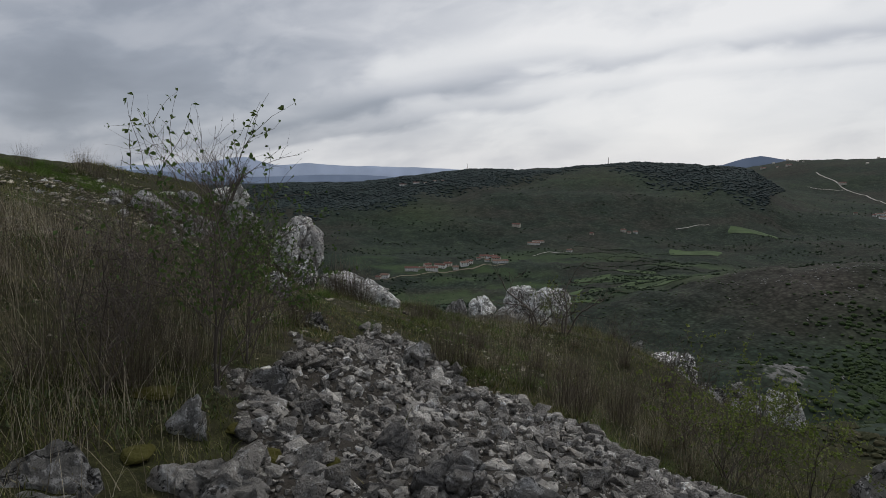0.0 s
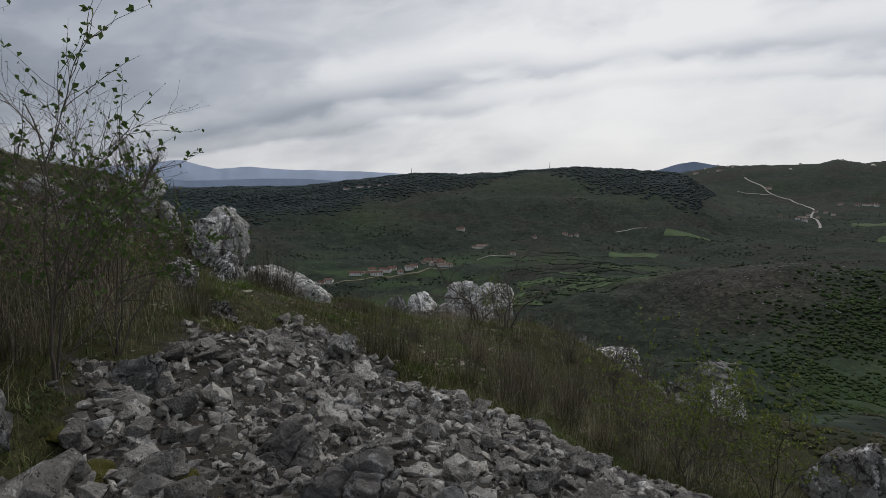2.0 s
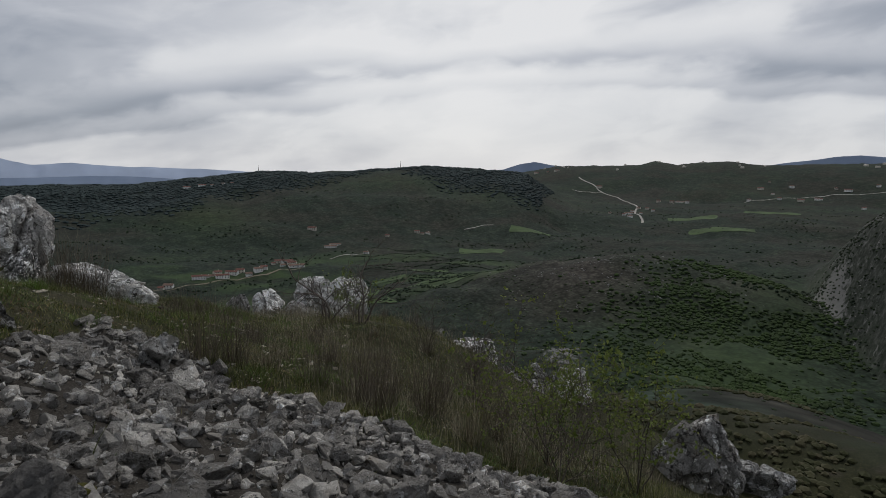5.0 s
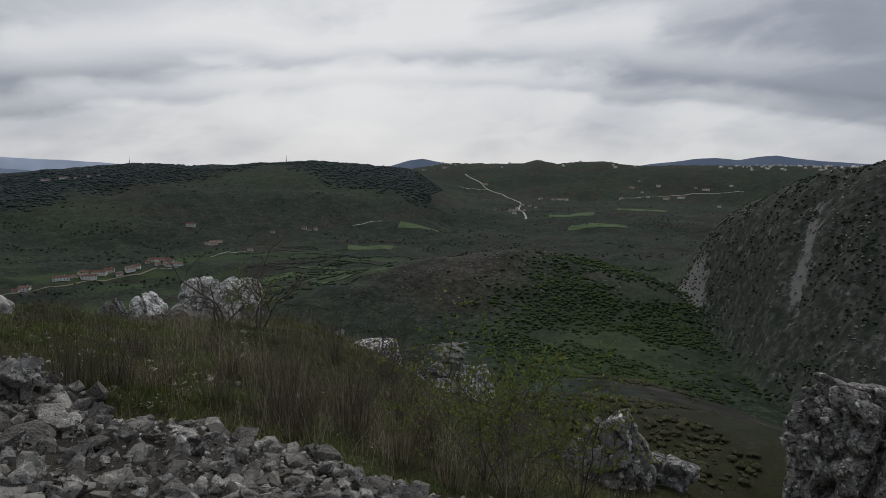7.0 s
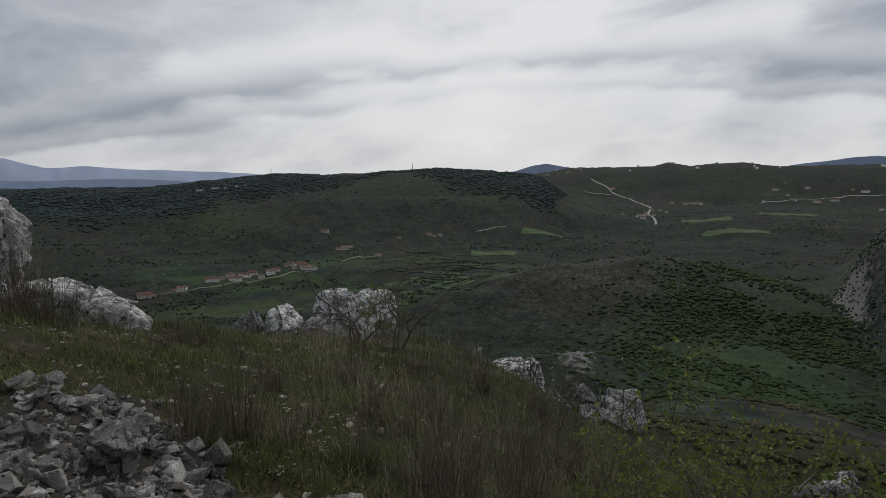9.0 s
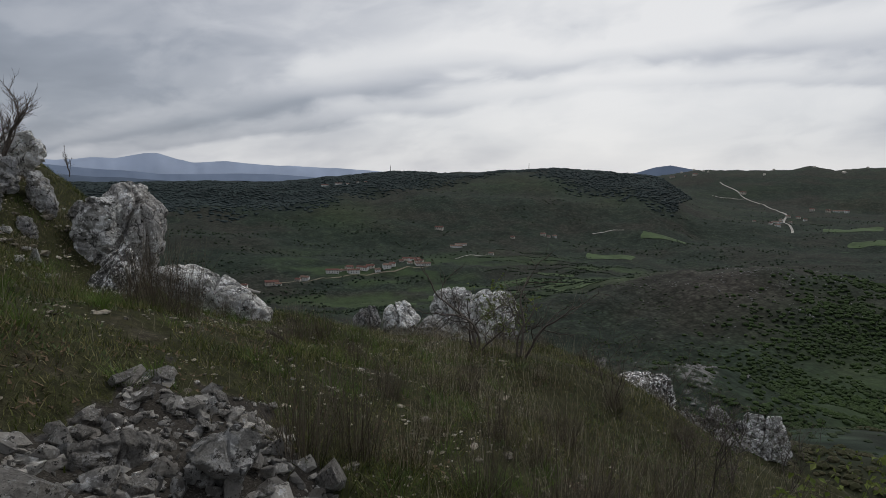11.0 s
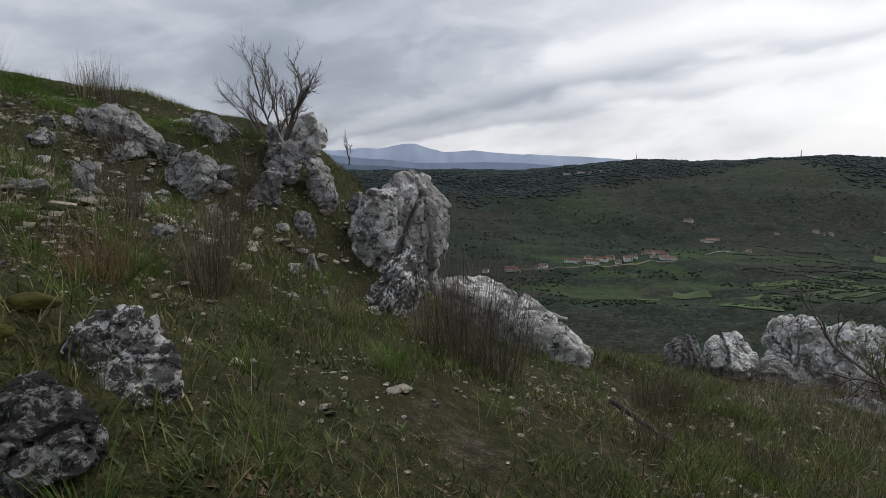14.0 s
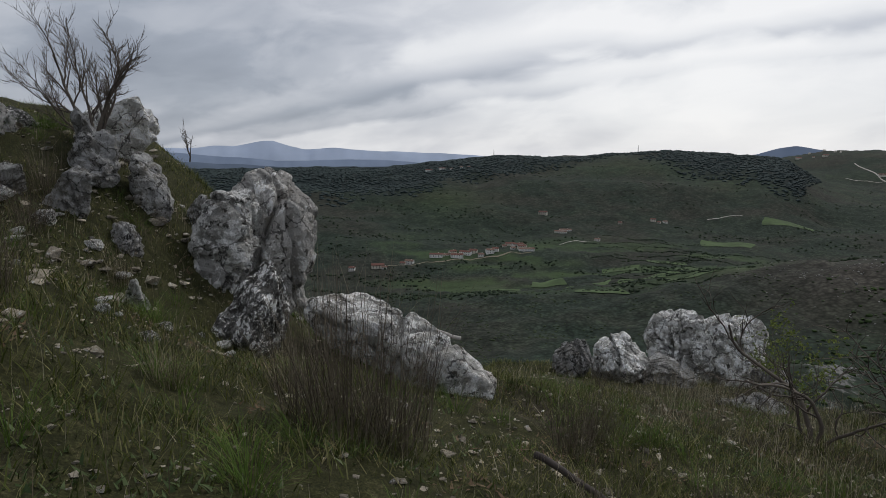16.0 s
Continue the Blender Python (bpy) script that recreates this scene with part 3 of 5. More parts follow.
# far mountains: three ranges, the haze of distance painted into their blue colours
def mountains():
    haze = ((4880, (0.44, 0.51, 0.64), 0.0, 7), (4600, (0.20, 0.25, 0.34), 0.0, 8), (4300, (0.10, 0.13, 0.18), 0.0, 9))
    az = np.linspace(-60, 75, 500)
    a = np.radians(az)
    # elevations of the three skylines in degrees
    far = np.interp(az, (-60, -30, -25, -20.5, -18.2, -17.2, -16.0, -14.7, -11.8, -9.3, -7, -3.2, 1.8, 4, 60, 75), (0.0, -0.1, 0.0, 0.3, 0.72, 0.72, 0.35, 0.08, 0.22, 0.02, 0.0, -0.08, -0.28, -0.5, 0.6, 0.6))
    far = far + 0.06 * fbm(az / 2.0, az * 0, 0, 3, 3)
    mid = np.interp(az, (-60, -32, -25, -17, -9, -3.4, 0, 4, 20, 23.8, 25.4, 26.6, 28.0, 30.5, 33, 45, 47, 49, 51.7, 53.4, 56.1, 58.5, 62, 75), (-0.5, -0.4, -0.35, -0.95, -0.75, -1.0, -1.4, -1.6, -0.3, 0.1, 0.62, 0.82, 0.55, 0.2, 0.1, 0.6, 0.95, 1.2, 1.5, 1.4, 1.75, 1.45, 1.2, 1.0)) + 0.05 * fbm(az / 2.4, az * 0, 0, 3, 13)
    low = np.interp(az, (-60, -30, -20, -16, -8, -3, 2, 75), (-1.0, -0.9, -1.3, -1.5, -1.35, -1.5, -2.0, -2.0)) + 0.04 * fbm(az / 1.8, az * 0, 0, 3, 17)
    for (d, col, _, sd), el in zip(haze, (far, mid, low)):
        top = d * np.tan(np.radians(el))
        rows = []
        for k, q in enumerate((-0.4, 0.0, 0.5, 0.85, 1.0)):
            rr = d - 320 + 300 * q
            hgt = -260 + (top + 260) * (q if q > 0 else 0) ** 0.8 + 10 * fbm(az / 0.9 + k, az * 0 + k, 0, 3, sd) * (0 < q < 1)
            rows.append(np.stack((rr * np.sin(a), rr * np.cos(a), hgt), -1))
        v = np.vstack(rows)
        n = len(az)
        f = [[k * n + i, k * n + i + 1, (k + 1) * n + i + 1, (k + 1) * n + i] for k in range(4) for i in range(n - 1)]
        mt = plain("haze_tinted_mountain", col, 1.0, 0.08, 0.004)
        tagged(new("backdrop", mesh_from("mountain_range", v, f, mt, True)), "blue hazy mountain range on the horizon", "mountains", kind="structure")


mountains()

# ---- rocks ----
ICO = {}


def sphere_dirs(sub):
    if sub not in ICO:
        bm = bmesh.new()
        bmesh.ops.create_icosphere(bm, subdivisions=sub, radius=1)
        ICO[sub] = (np.array([v.co[:] for v in bm.verts]), [[v.index for v in f.verts] for f in bm.faces])
        bm.free()
    return ICO[sub]


def rock_mesh(seed, size, mat, sub=5, cuts=16, rough=0.04, pits=0.035, cracks=3, smoothed=False, sharp=20.0, layers=0.0, boxy=2.0, blocks=1.0, shallow=0.58):
    """A boulder: a sphere cut by random planes, roughened by noise, pitted and cracked."""
    d, faces = sphere_dirs(sub)
    rng = np.random.default_rng(seed)
    n = rng.normal(size=(cuts, 3))
    n /= np.linalg.norm(n, axis=1)[:, None]
    h = rng.uniform(shallow, 1.0, cuts)
    inv = np.clip(d @ n.T, 0, None) / h
    block = (np.abs(d) ** boxy).sum(1) ** (1 / boxy)
    r = 1.0 / np.maximum((inv ** sharp).sum(1) ** (1 / sharp), 0.55 * block) if boxy <= 2 else 1.0 / ((inv * 0.8) ** sharp + block[:, None] ** sharp / cuts).sum(1) ** (1 / sharp)
    p = d * r[:, None] * np.array(size) * 0.5
    ext = p.max(0) - p.min(0)
    p = (p - (p.max(0) + p.min(0)) / 2) * (np.array(size) / ext)
    s = float(np.mean(size))
    q = p / s + rng.uniform(-20, 20, 3)
    nn = d / np.array(size)
    nn /= np.linalg.norm(nn, axis=1)[:, None]
    disp = rough * fbm(q[:, 0] * 2.2, q[:, 1] * 2.2, q[:, 2] * 2.2, 5, seed, 0.55)
    ridge = 1 - np.abs(fbm(q[:, 0] * 3.4, q[:, 1] * 3.4, q[:, 2] * 3.4, 3, seed + 50))
    disp = disp - pits * np.clip(ridge, 0, 1) ** 5
    for _ in range(cracks):
        cn = rng.normal(size=3)
        cn[2] *= 0.35
        cn /= np.linalg.norm(cn)
        off = rng.uniform(-0.25, 0.25)
        wv = 0.05 * fbm(q[:, 0] * 3, q[:, 1] * 3, q[:, 2] * 3, 2, seed + 90)
        disp = disp - 0.09 * np.exp(-(((p / s) @ cn - off + wv) / 0.022) ** 2)
    # broken into blocks of two sizes, each set in or out a little
    for count, amp in ((16, 0.04), (80, 0.016), (240, 0.008)):
        seeds = rng.uniform(-0.55, 0.55, (count, 3)) * np.array(size) / s
        step = rng.uniform(-1, 1, count)
        near = np.argmin((((p / s)[:, None, :] - seeds[None]) ** 2).sum(-1), 1)
        disp = disp + blocks * amp * step[near]
    if layers:
        disp = disp + layers * (np.abs(((q[:, 2] + 0.25 * q[:, 0]) * 5.0) % 1.0 - 0.5))
    p = p + nn * (disp * s)[:, None]
    return mesh_from("rock", p, faces, mat, smoothed)


def rock(name, label, seed, loc, size, mat, rot=(0, 0, 0), parent=None, **kw):
    ob = new(name, rock_mesh(seed, size, mat, **kw))
    ob.matrix_basis = pose(*loc, *rot)
    if parent is not None:
        ob.parent = parent
        if label:
            ob["label"] = label
        return ob
    return tagged(ob, label, "rock")


# the big outcrop on the brow
brow = thing("rock_outcrop", "tall grey limestone outcrop with pale lichen on the hill's brow", "rock outcrop")
rock("boulder", "smooth grey rounded boulder split by a crack", 11, (-4.38, 19.8, -1.36), (1.36, 1.6, 2.7), ROCK_CLEAN, (0, 3, 8), brow, sub=6, cuts=10, rough=0.045, pits=0.05, cracks=5, sharp=12, boxy=3.0, blocks=1.2, shallow=0.72)
rock("boulder", "", 12, (-4.66, 18.85, -1.25), (0.84, 1.3, 1.8), ROCK, (0, 12, 10), brow, sub=6, rough=0.05, pits=0.06, cracks=5, sharp=14, boxy=2.8, blocks=1.3, shallow=0.66)
rock("boulder", "lichen-white foot of the outcrop", 13, (-3.88, 17.6, -1.66), (0.85, 1.1, 1.2), ROCK_LICHEN, (0, 6, 30), brow, sub=6, sharp=12, shallow=0.78)
rock("rock_slab", "long tilted limestone slab with a shaded underside", 21, (-2.2, 17.85, -2.06), (2.6, 0.95, 0.5), ROCK, (4, 16, -26), sub=6, cuts=14, rough=0.04, pits=0.04, cracks=3, layers=0.07, boxy=3.4, blocks=0.8)
rock("boulder", "round-topped limestone boulder behind the bare tree", 23, (-6.6, 19.75, 0.2), (1.05, 1.15, 1.45), ROCK, (0, 0, 40), sub=6, cuts=14, sharp=14, shallow=0.76)
for k, (x, y, w, h, tip) in enumerate(((-7.68, 16.99, 1.05, 0.62, 6), (-7.06, 18.08, 0.72, 0.48, -5), (-7.39, 16.48, 0.75, 0.24, 8), (-6.94, 16.96, 0.46, 0.34, 12), (-6.33, 16.39, 0.74, 0.6, -8), (-6.16, 16.93, 0.42, 0.38, 4),
                                       (-6.01, 14.38, 0.24, 0.42, 14), (-6.12, 18.5, 0.62, 0.85, 15), (-5.92, 18.05, 0.62, 0.72, 20), (-5.76, 17.3, 0.52, 0.6, 22), (-5.48, 18.57, 0.55, 0.85, -10), (-5.3, 19.5, 0.6, 0.6, 5),
                                       (-4.66, 13.8, 0.24, 0.14, 0), (-4.7, 16.6, 0.32, 0.4, 10), (-5.24, 17.48, 0.42, 0.4, -12), (-8.47, 16.66, 0.42, 0.2, 6), (-8.46, 16.24, 0.36, 0.18, 0), (-5.5, 13.26, 0.34, 0.12, 5), (-8.9, 17.5, 0.5, 0.24, 4), (-7.8, 15.6, 0.4, 0.22, 9))):
    rock("hillside_rock", "weathered pale limestone ledge jutting from the grassy bank", 100 + k, (x, y, ground_z(x, y) + 0.16 * h), (w * 0.92, w * 0.8, h * 1.25), BANK_ROCK, (0, tip, 20 - 35 * (k % 4)), sub=5, cuts=14, layers=0.07, rough=0.045, sharp=16)
rock("boulder", "angular boulder crusted with white lichen and black moss beside grass", 36, (-2.93, 11.22, -0.76), (0.56, 0.6, 0.62), ROCK_LICHEN, (6, 12, 20), sub=6, cuts=14, sharp=18, shallow=0.78, blocks=0.8)
rock("boulder", "small lichen-crusted boulder at the big one's foot", 32, (-2.72, 10.72, ground_z(-2.72, 10.72) + 0.08), (0.4, 0.38, 0.32), ROCK_LICHEN, (0, 0, 60), sub=5)
rock("rock_ledge", "flat lichen-white ledge in the turf", 33, (-3.4, 11.75, -0.68), (0.6, 0.4, 0.16), ROCK_LICHEN, (0, 8, 15), sub=5)
rock("boulder", "lichen-crusted boulder sunk in the grass", 34, (-1.95, 9.95, ground_z(-1.95, 9.95) + 0.08), (0.42, 0.42, 0.34), ROCK_LICHEN, (0, 0, 0), sub=5)
BANK_MESH = [rock_mesh(700 + i, (1.0, 0.85, 0.75), BANK_ROCK if i % 3 else ROCK_LICHEN, sub=3, layers=0.06) for i in range(9)]
bank_rng = np.random.default_rng(15)
placed = 0
while placed < 130:
    bx, by = bank_rng.uniform(-12, -3.6), bank_rng.uniform(11.5, 20.5)
    if by < 13 + 0.5 * (bx + 9) or float(fbm(bx / 1.6, by / 1.6, 0, 2, 111)) < -0.15 or (bx > -5 and by < 15.5):
        continue
    bs = float(np.clip(bank_rng.lognormal(-1.75, 0.5), 0.1, 0.6)) * 0.95
    bank_rock = new("bank_rock", BANK_MESH[placed % 9])
    bank_rock.matrix_basis = pose(bx, by, ground_z(bx, by) + 0.08 * bs, *bank_rng.normal(0, 12, 2), bank_rng.uniform(0, 360)) @ Matrix.Diagonal((bs, bs, bs * bank_rng.uniform(0.5, 0.9), 1.0))
    tagged(bank_rock, "weathered pale limestone rock in the grassy bank", "rock", "rocks of the bank")
    placed += 1
# the pale group on the edge
rock("edge_rock", "pale knobbly limestone rock on the edge of the slope", 41, (0.6, 21.95, -3.65), (0.85, 0.8, 0.85), ROCK, (0, 0, 20), sub=5)
rock("edge_rock", "pale knobbly limestone rock on the edge of the slope", 42, (1.45, 22.2, -3.75), (1.2, 1.1, 1.3), ROCK, (0, 12, 70), sub=6)
rock("edge_rock", "pale knobbly limestone rock on the edge of the slope", 43, (2.25, 22.1, -4.0), (1.1, 1.1, 0.95), ROCK, (0, 20, 10), sub=5)
rock("edge_boulder", "broad cleft limestone boulder standing on the edge", 44, (3.15, 23.9, -4.0), (1.3, 1.4, 1.75), ROCK, (0, -4, 15), sub=6, cuts=14, sharp=14, cracks=4, blocks=1.2, pits=0.06, boxy=2.6)
rock("edge_boulder", "broad cleft limestone boulder standing on the edge", 45, (4.25, 23.8, -4.05), (1.4, 1.4, 1.75), ROCK, (0, 6, 80), sub=6, cuts=14, sharp=14, cracks=4, blocks=1.2, pits=0.06, boxy=2.6)
rock("edge_rock", "pale knobbly limestone rock on the edge of the slope", 46, (4.25, 22.3, -4.1), (0.7, 0.7, 0.8), ROCK, (0, 0, 45), sub=5)
rock("rock_slab", "low pale slab lying in the slope's grass", 47, (3.5, 19.8, -3.95), (2.4, 0.9, 0.6), ROCK, (0, 18, -20), sub=5)
rock("edge_rock", "pale knobbly limestone rock on the edge of the slope", 48, (8.66, 22.8, -6.2), (1.5, 1.3, 1.6), ROCK_LICHEN, (0, 5, 0), sub=6)
rock("edge_rock", "small pale limestone rock on the edge", 49, (7.42, 23.5, -5.6), (0.65, 0.6, 0.9), ROCK, (0, 0, 30), sub=5)
rock("edge_rock", "fluted pale limestone rock on the edge", 50, (14.0, 24.9, -8.8), (1.7, 1.6, 2.5), ROCK, (0, 10, 20), sub=6)
rock("edge_rock", "fluted pale limestone rock on the edge", 51, (12.6, 25.1, -8.7), (1.8, 1.5, 1.8), ROCK_LICHEN, (0, 0, 75), sub=5)
rock("edge_rock", "small pale limestone rock on the edge", 54, (12.0, 24.6, -7.6), (0.9, 0.8, 0.8), ROCK, (0, 0, 15), sub=5)
rock("edge_rock", "low broken limestone rock in dry grass", 55, (9.9, 22.6, -6.9), (1.6, 1.0, 0.8), ROCK_LICHEN, (0, 14, 10), sub=5)
rock("edge_rock", "low broken limestone rock in dry grass", 56, (11.2, 22.4, -7.5), (1.2, 1.0, 0.8), ROCK, (0, 14, 40), sub=5)
rock("edge_rock", "low broken limestone rock in dry grass", 57, (5.2, 22.0, -4.9), (1.0, 0.8, 0.7), ROCK, (0, 14, 0), sub=5)
rock("edge_rock", "low broken limestone rock in dry grass", 52, (6.1, 23.0, -5.35), (1.7, 1.0, 0.75), ROCK, (0, 14, 0), sub=5)
rock("edge_rock", "low broken limestone rock in dry grass", 53, (9.6, 21.6, -6.7), (1.2, 0.9, 0.7), ROCK, (0, 12, 20), sub=5)
rock("boulder", "broken grey limestone boulder below the thorn bush", 61, (10.2, 12.9, -5.55), (2.0, 2.0, 2.1), ROCK_SHADED, (0, 14, 20), sub=6, cuts=18, sharp=24)
rock("boulder", "low grey limestone boulder on the slope", 62, (11.6, 12.6, -6.5), (1.7, 1.5, 1.3), ROCK, (0, 10, 50), sub=5)
rock("crag", "furrowed grey limestone crag rising from the lower slope", 63, (26.5, 16.0, -11.8), (5.5, 6.0, 8.5), ROCK_SHADED, (0, 8, 10), sub=6, cuts=18, pits=0.12, cracks=5)
# boulders of the scree
for k, (x, y, z, w, dpt, h, mt) in enumerate(((-0.33, 9.75, -1.5, 0.5, 0.5, 0.45, ROCK), (-0.87, 10.0, -1.5, 0.42, 0.4, 0.3, RUBBLE), (-1.31, 12.0, -1.72, 0.45, 0.4, 0.36, ROCK), (-0.97, 9.6, -1.38, 0.44, 0.4, 0.35, RUBBLE),
                                              (-1.75, 4.5, -0.42, 0.2, 0.3, 0.48, ROCK), (-2.1, 3.5, -0.42, 0.7, 0.6, 0.4, ROCK), (0.05, 4.4, -0.82, 0.68, 0.6, 0.62, ROCK_CLEAN), (-0.35, 5.1, -0.84, 0.6, 0.5, 0.4, ROCK_CLEAN),
                                              (0.62, 4.2, -0.88, 0.6, 0.5, 0.5, ROCK), (-1.34, 3.7, -0.45, 0.66, 0.5, 0.32, RUBBLE), (-1.64, 6.15, -0.64, 0.52, 0.45, 0.36, ROCK))):
    rock("scree_boulder", "angular grey limestone boulder lying among the scree", 200 + k, (x, y, z), (w, dpt, h), mt, (0, 12 * (k % 3 - 1), 63 * k), sub=5, cuts=13, sharp=22)

# ---- scree ----
def shard(seed, n=13):
    """An angular stone of unit size: the hull of a few random points."""
    rng = np.random.default_rng(seed)
    p = rng.normal(size=(n, 3))
    p /= np.linalg.norm(p, axis=1)[:, None]
    p *= rng.uniform(0.38, 0.55, (n, 1))
    p *= np.array((1.0, rng.uniform(0.6, 0.95), rng.uniform(0.42, 0.75)))
    bm = bmesh.new()
    for q in p:
        bm.verts.new(q)
    bmesh.ops.convex_hull(bm, input=bm.verts)
    for v in [v for v in bm.verts if not v.link_faces]:
        bm.verts.remove(v)
    bmesh.ops.triangulate(bm, faces=bm.faces)
    bm.verts.index_update()
    out = (np.array([v.co[:] for v in bm.verts]), np.array([[v.index for v in f.verts] for f in bm.faces]))
    bm.free()
    return out


SHARDS = [shard(900 + i) for i in range(16)]
SHARD_MESH = [mesh_from("stone", v, f, RUBBLE) for v, f in SHARDS]


def spin(rng, n, tilt=0.5):
    """n rotation matrices: any turn, some tilt."""
    a, b, c = rng.uniform(0, 2 * np.pi, n), rng.normal(0, tilt, n), rng.normal(0, tilt, n)
    ca, sa, cb, sb, cc, sc = np.cos(a), np.sin(a), np.cos(b), np.sin(b), np.cos(c), np.sin(c)
    Z, O = np.zeros(n), np.ones(n)
    rz = np.array([[ca, -sa, Z], [sa, ca, Z], [Z, Z, O]]).transpose(2, 0, 1)
    rx = np.array([[O, Z, Z], [Z, cb, -sb], [Z, sb, cb]]).transpose(2, 0, 1)
    ry = np.array([[cc, Z, sc], [Z, O, Z], [-sc, Z, cc]]).transpose(2, 0, 1)
    return rz @ rx @ ry


def joined_stones(name, x, y, size, rng, mat, sink=0.15, flat=1.0, tilt=0.5):
    z = (lay(x, y) if np.hypot(x, y).max() < 40 else surf(x, y)) + size * (0.22 * flat - sink)
    rot = spin(rng, len(x), tilt) * np.array((1, 1, flat))[None, :, None]
    kind = rng.integers(0, len(SHARDS), len(x))
    vs, fs, base = [], [], 0
    for k, (v, f) in enumerate(SHARDS):
        idx = np.where(kind == k)[0]
        if not len(idx):
            continue
        p = np.einsum("nij,vj->nvi", rot[idx], v) * size[idx, None, None] + np.stack((x, y, z), -1)[idx, None, :]
        vs.append(p.reshape(-1, 3))
        fs.append((f[None] + (base + np.arange(len(idx)) * len(v))[:, None, None]).reshape(-1, 3))
        base += p.shape[0] * p.shape[1]
    return mesh_from(name, np.vstack(vs), np.vstack(fs), mat)


def build_scree():
    rng = np.random.default_rng(7)
    x, y = rng.uniform(-2.6, 4.6, 9000), rng.uniform(1.2, 13.4, 9000)
    ok = on_scree(x, y)
    x, y = x[ok], y[ok]
    bed = thing("scree", "loose bed of broken grey limestone scree", "scree", kind="structure")
    tagged(part("stone_bed", joined_stones("scree_bed", x, y, np.clip(rng.lognormal(-2.25, 0.5, len(x)), 0.04, 0.30), rng, RUBBLE), bed), "smaller broken stones packed together", kind="stuff")
    g = 11000
    x, y = rng.uniform(-2.8, 4.8, g), rng.uniform(1.2, 13.4, g)
    ok = on_scree(x, y)
    x, y = x[ok], y[ok]
    tagged(new("gravel", joined_stones("gravel", x, y, rng.uniform(0.018, 0.06, len(x)), rng, RUBBLE, 0.0)), "small pale limestone chips between the scree stones", "gravel", kind="stuff")
    # the stones one could pick up
    n = 0
    while n < 290:
        px, py = rng.uniform(-2.2, 4.2), rng.uniform(3.0, 12.8)
        if not on_scree(px, py):
            continue
        s = float(np.clip(rng.lognormal(-1.75, 0.42), 0.11, 0.46))
        ob = new("stone", SHARD_MESH[int(rng.integers(0, 16))])
        ob.parent = bed
        ob.matrix_basis = pose(px, py, ground_z(px, py) + 0.14 * s + 0.03, *np.degrees(rng.normal(0, 0.35, 2)), rng.uniform(0, 360)) @ Matrix.Scale(s, 4)
        n += 1


# ---- grasses ----


def tufts(x, y):
    """How thick the turf grows, 0 to 1."""
    d = smooth(0.68 + 0.9 * fbm(x / 0.9, y / 0.9, 0, 3, 61))
    return d * np.where(on_scree(x, y), 0.008, 1.0)


def blades(base, height, width, lean, bend, turn, rng, segs=3):
    """Blades as tapering bent strips; base (n,3), the rest (n,)."""
    n = len(base)
    dirx, diry = np.cos(turn), np.sin(turn)
    sx, sy = -np.sin(turn + rng.normal(0, 0.6, n)), np.cos(turn)
    rows = []
    for k in range(segs + 1):
        t = k / segs
        out = height * (lean * t + bend * t * t)
        up = height * (t - 0.32 * bend * t * t)
        w = width * (1 - t) ** 0.7 * 0.5
        cx, cy, cz = base[:, 0] + dirx * out, base[:, 1] + diry * out, base[:, 2] + up
        if k < segs:
            rows += [np.stack((cx - sx * w, cy - sy * w, cz), -1), np.stack((cx + sx * w, cy + sy * w, cz), -1)]
        else:
            rows.append(np.stack((cx, cy, cz), -1))
    m = 2 * segs + 1
    v = np.stack(rows, 1).reshape(-1, 3)
    off = (np.arange(n) * m)[:, None]
    q = [np.hstack((off + 2 * k, off + 2 * k + 1, off + 2 * k + 3, off + 2 * k + 2)) for k in range(segs - 1)]
    tri = np.hstack((off + 2 * segs - 2, off + 2 * segs - 1, off + 2 * segs))
    faces = (np.vstack(q).tolist() if q else []) + tri.tolist()
    return v, faces


def scatter(rng, n, x0, x1, y0, y1, weight):
    x, y = rng.uniform(x0, x1, n), rng.uniform(y0, y1, n)
    ok = rng.uniform(0, 1, n) < weight(x, y)
    x, y = x[ok], y[ok]
    return np.stack((x, y, lay(x, y) - 0.01), -1)


def near_path(x, y):
    d = np.abs(x + 0.09 * (y - 4) - 0.2)
    return 1 / (1 + (d / 8.0) ** 2)


def patches(x, y, size, seed, low, high):
    return smooth((fbm(x / size, y / size, 0, 3, seed) - low) / (high - low))


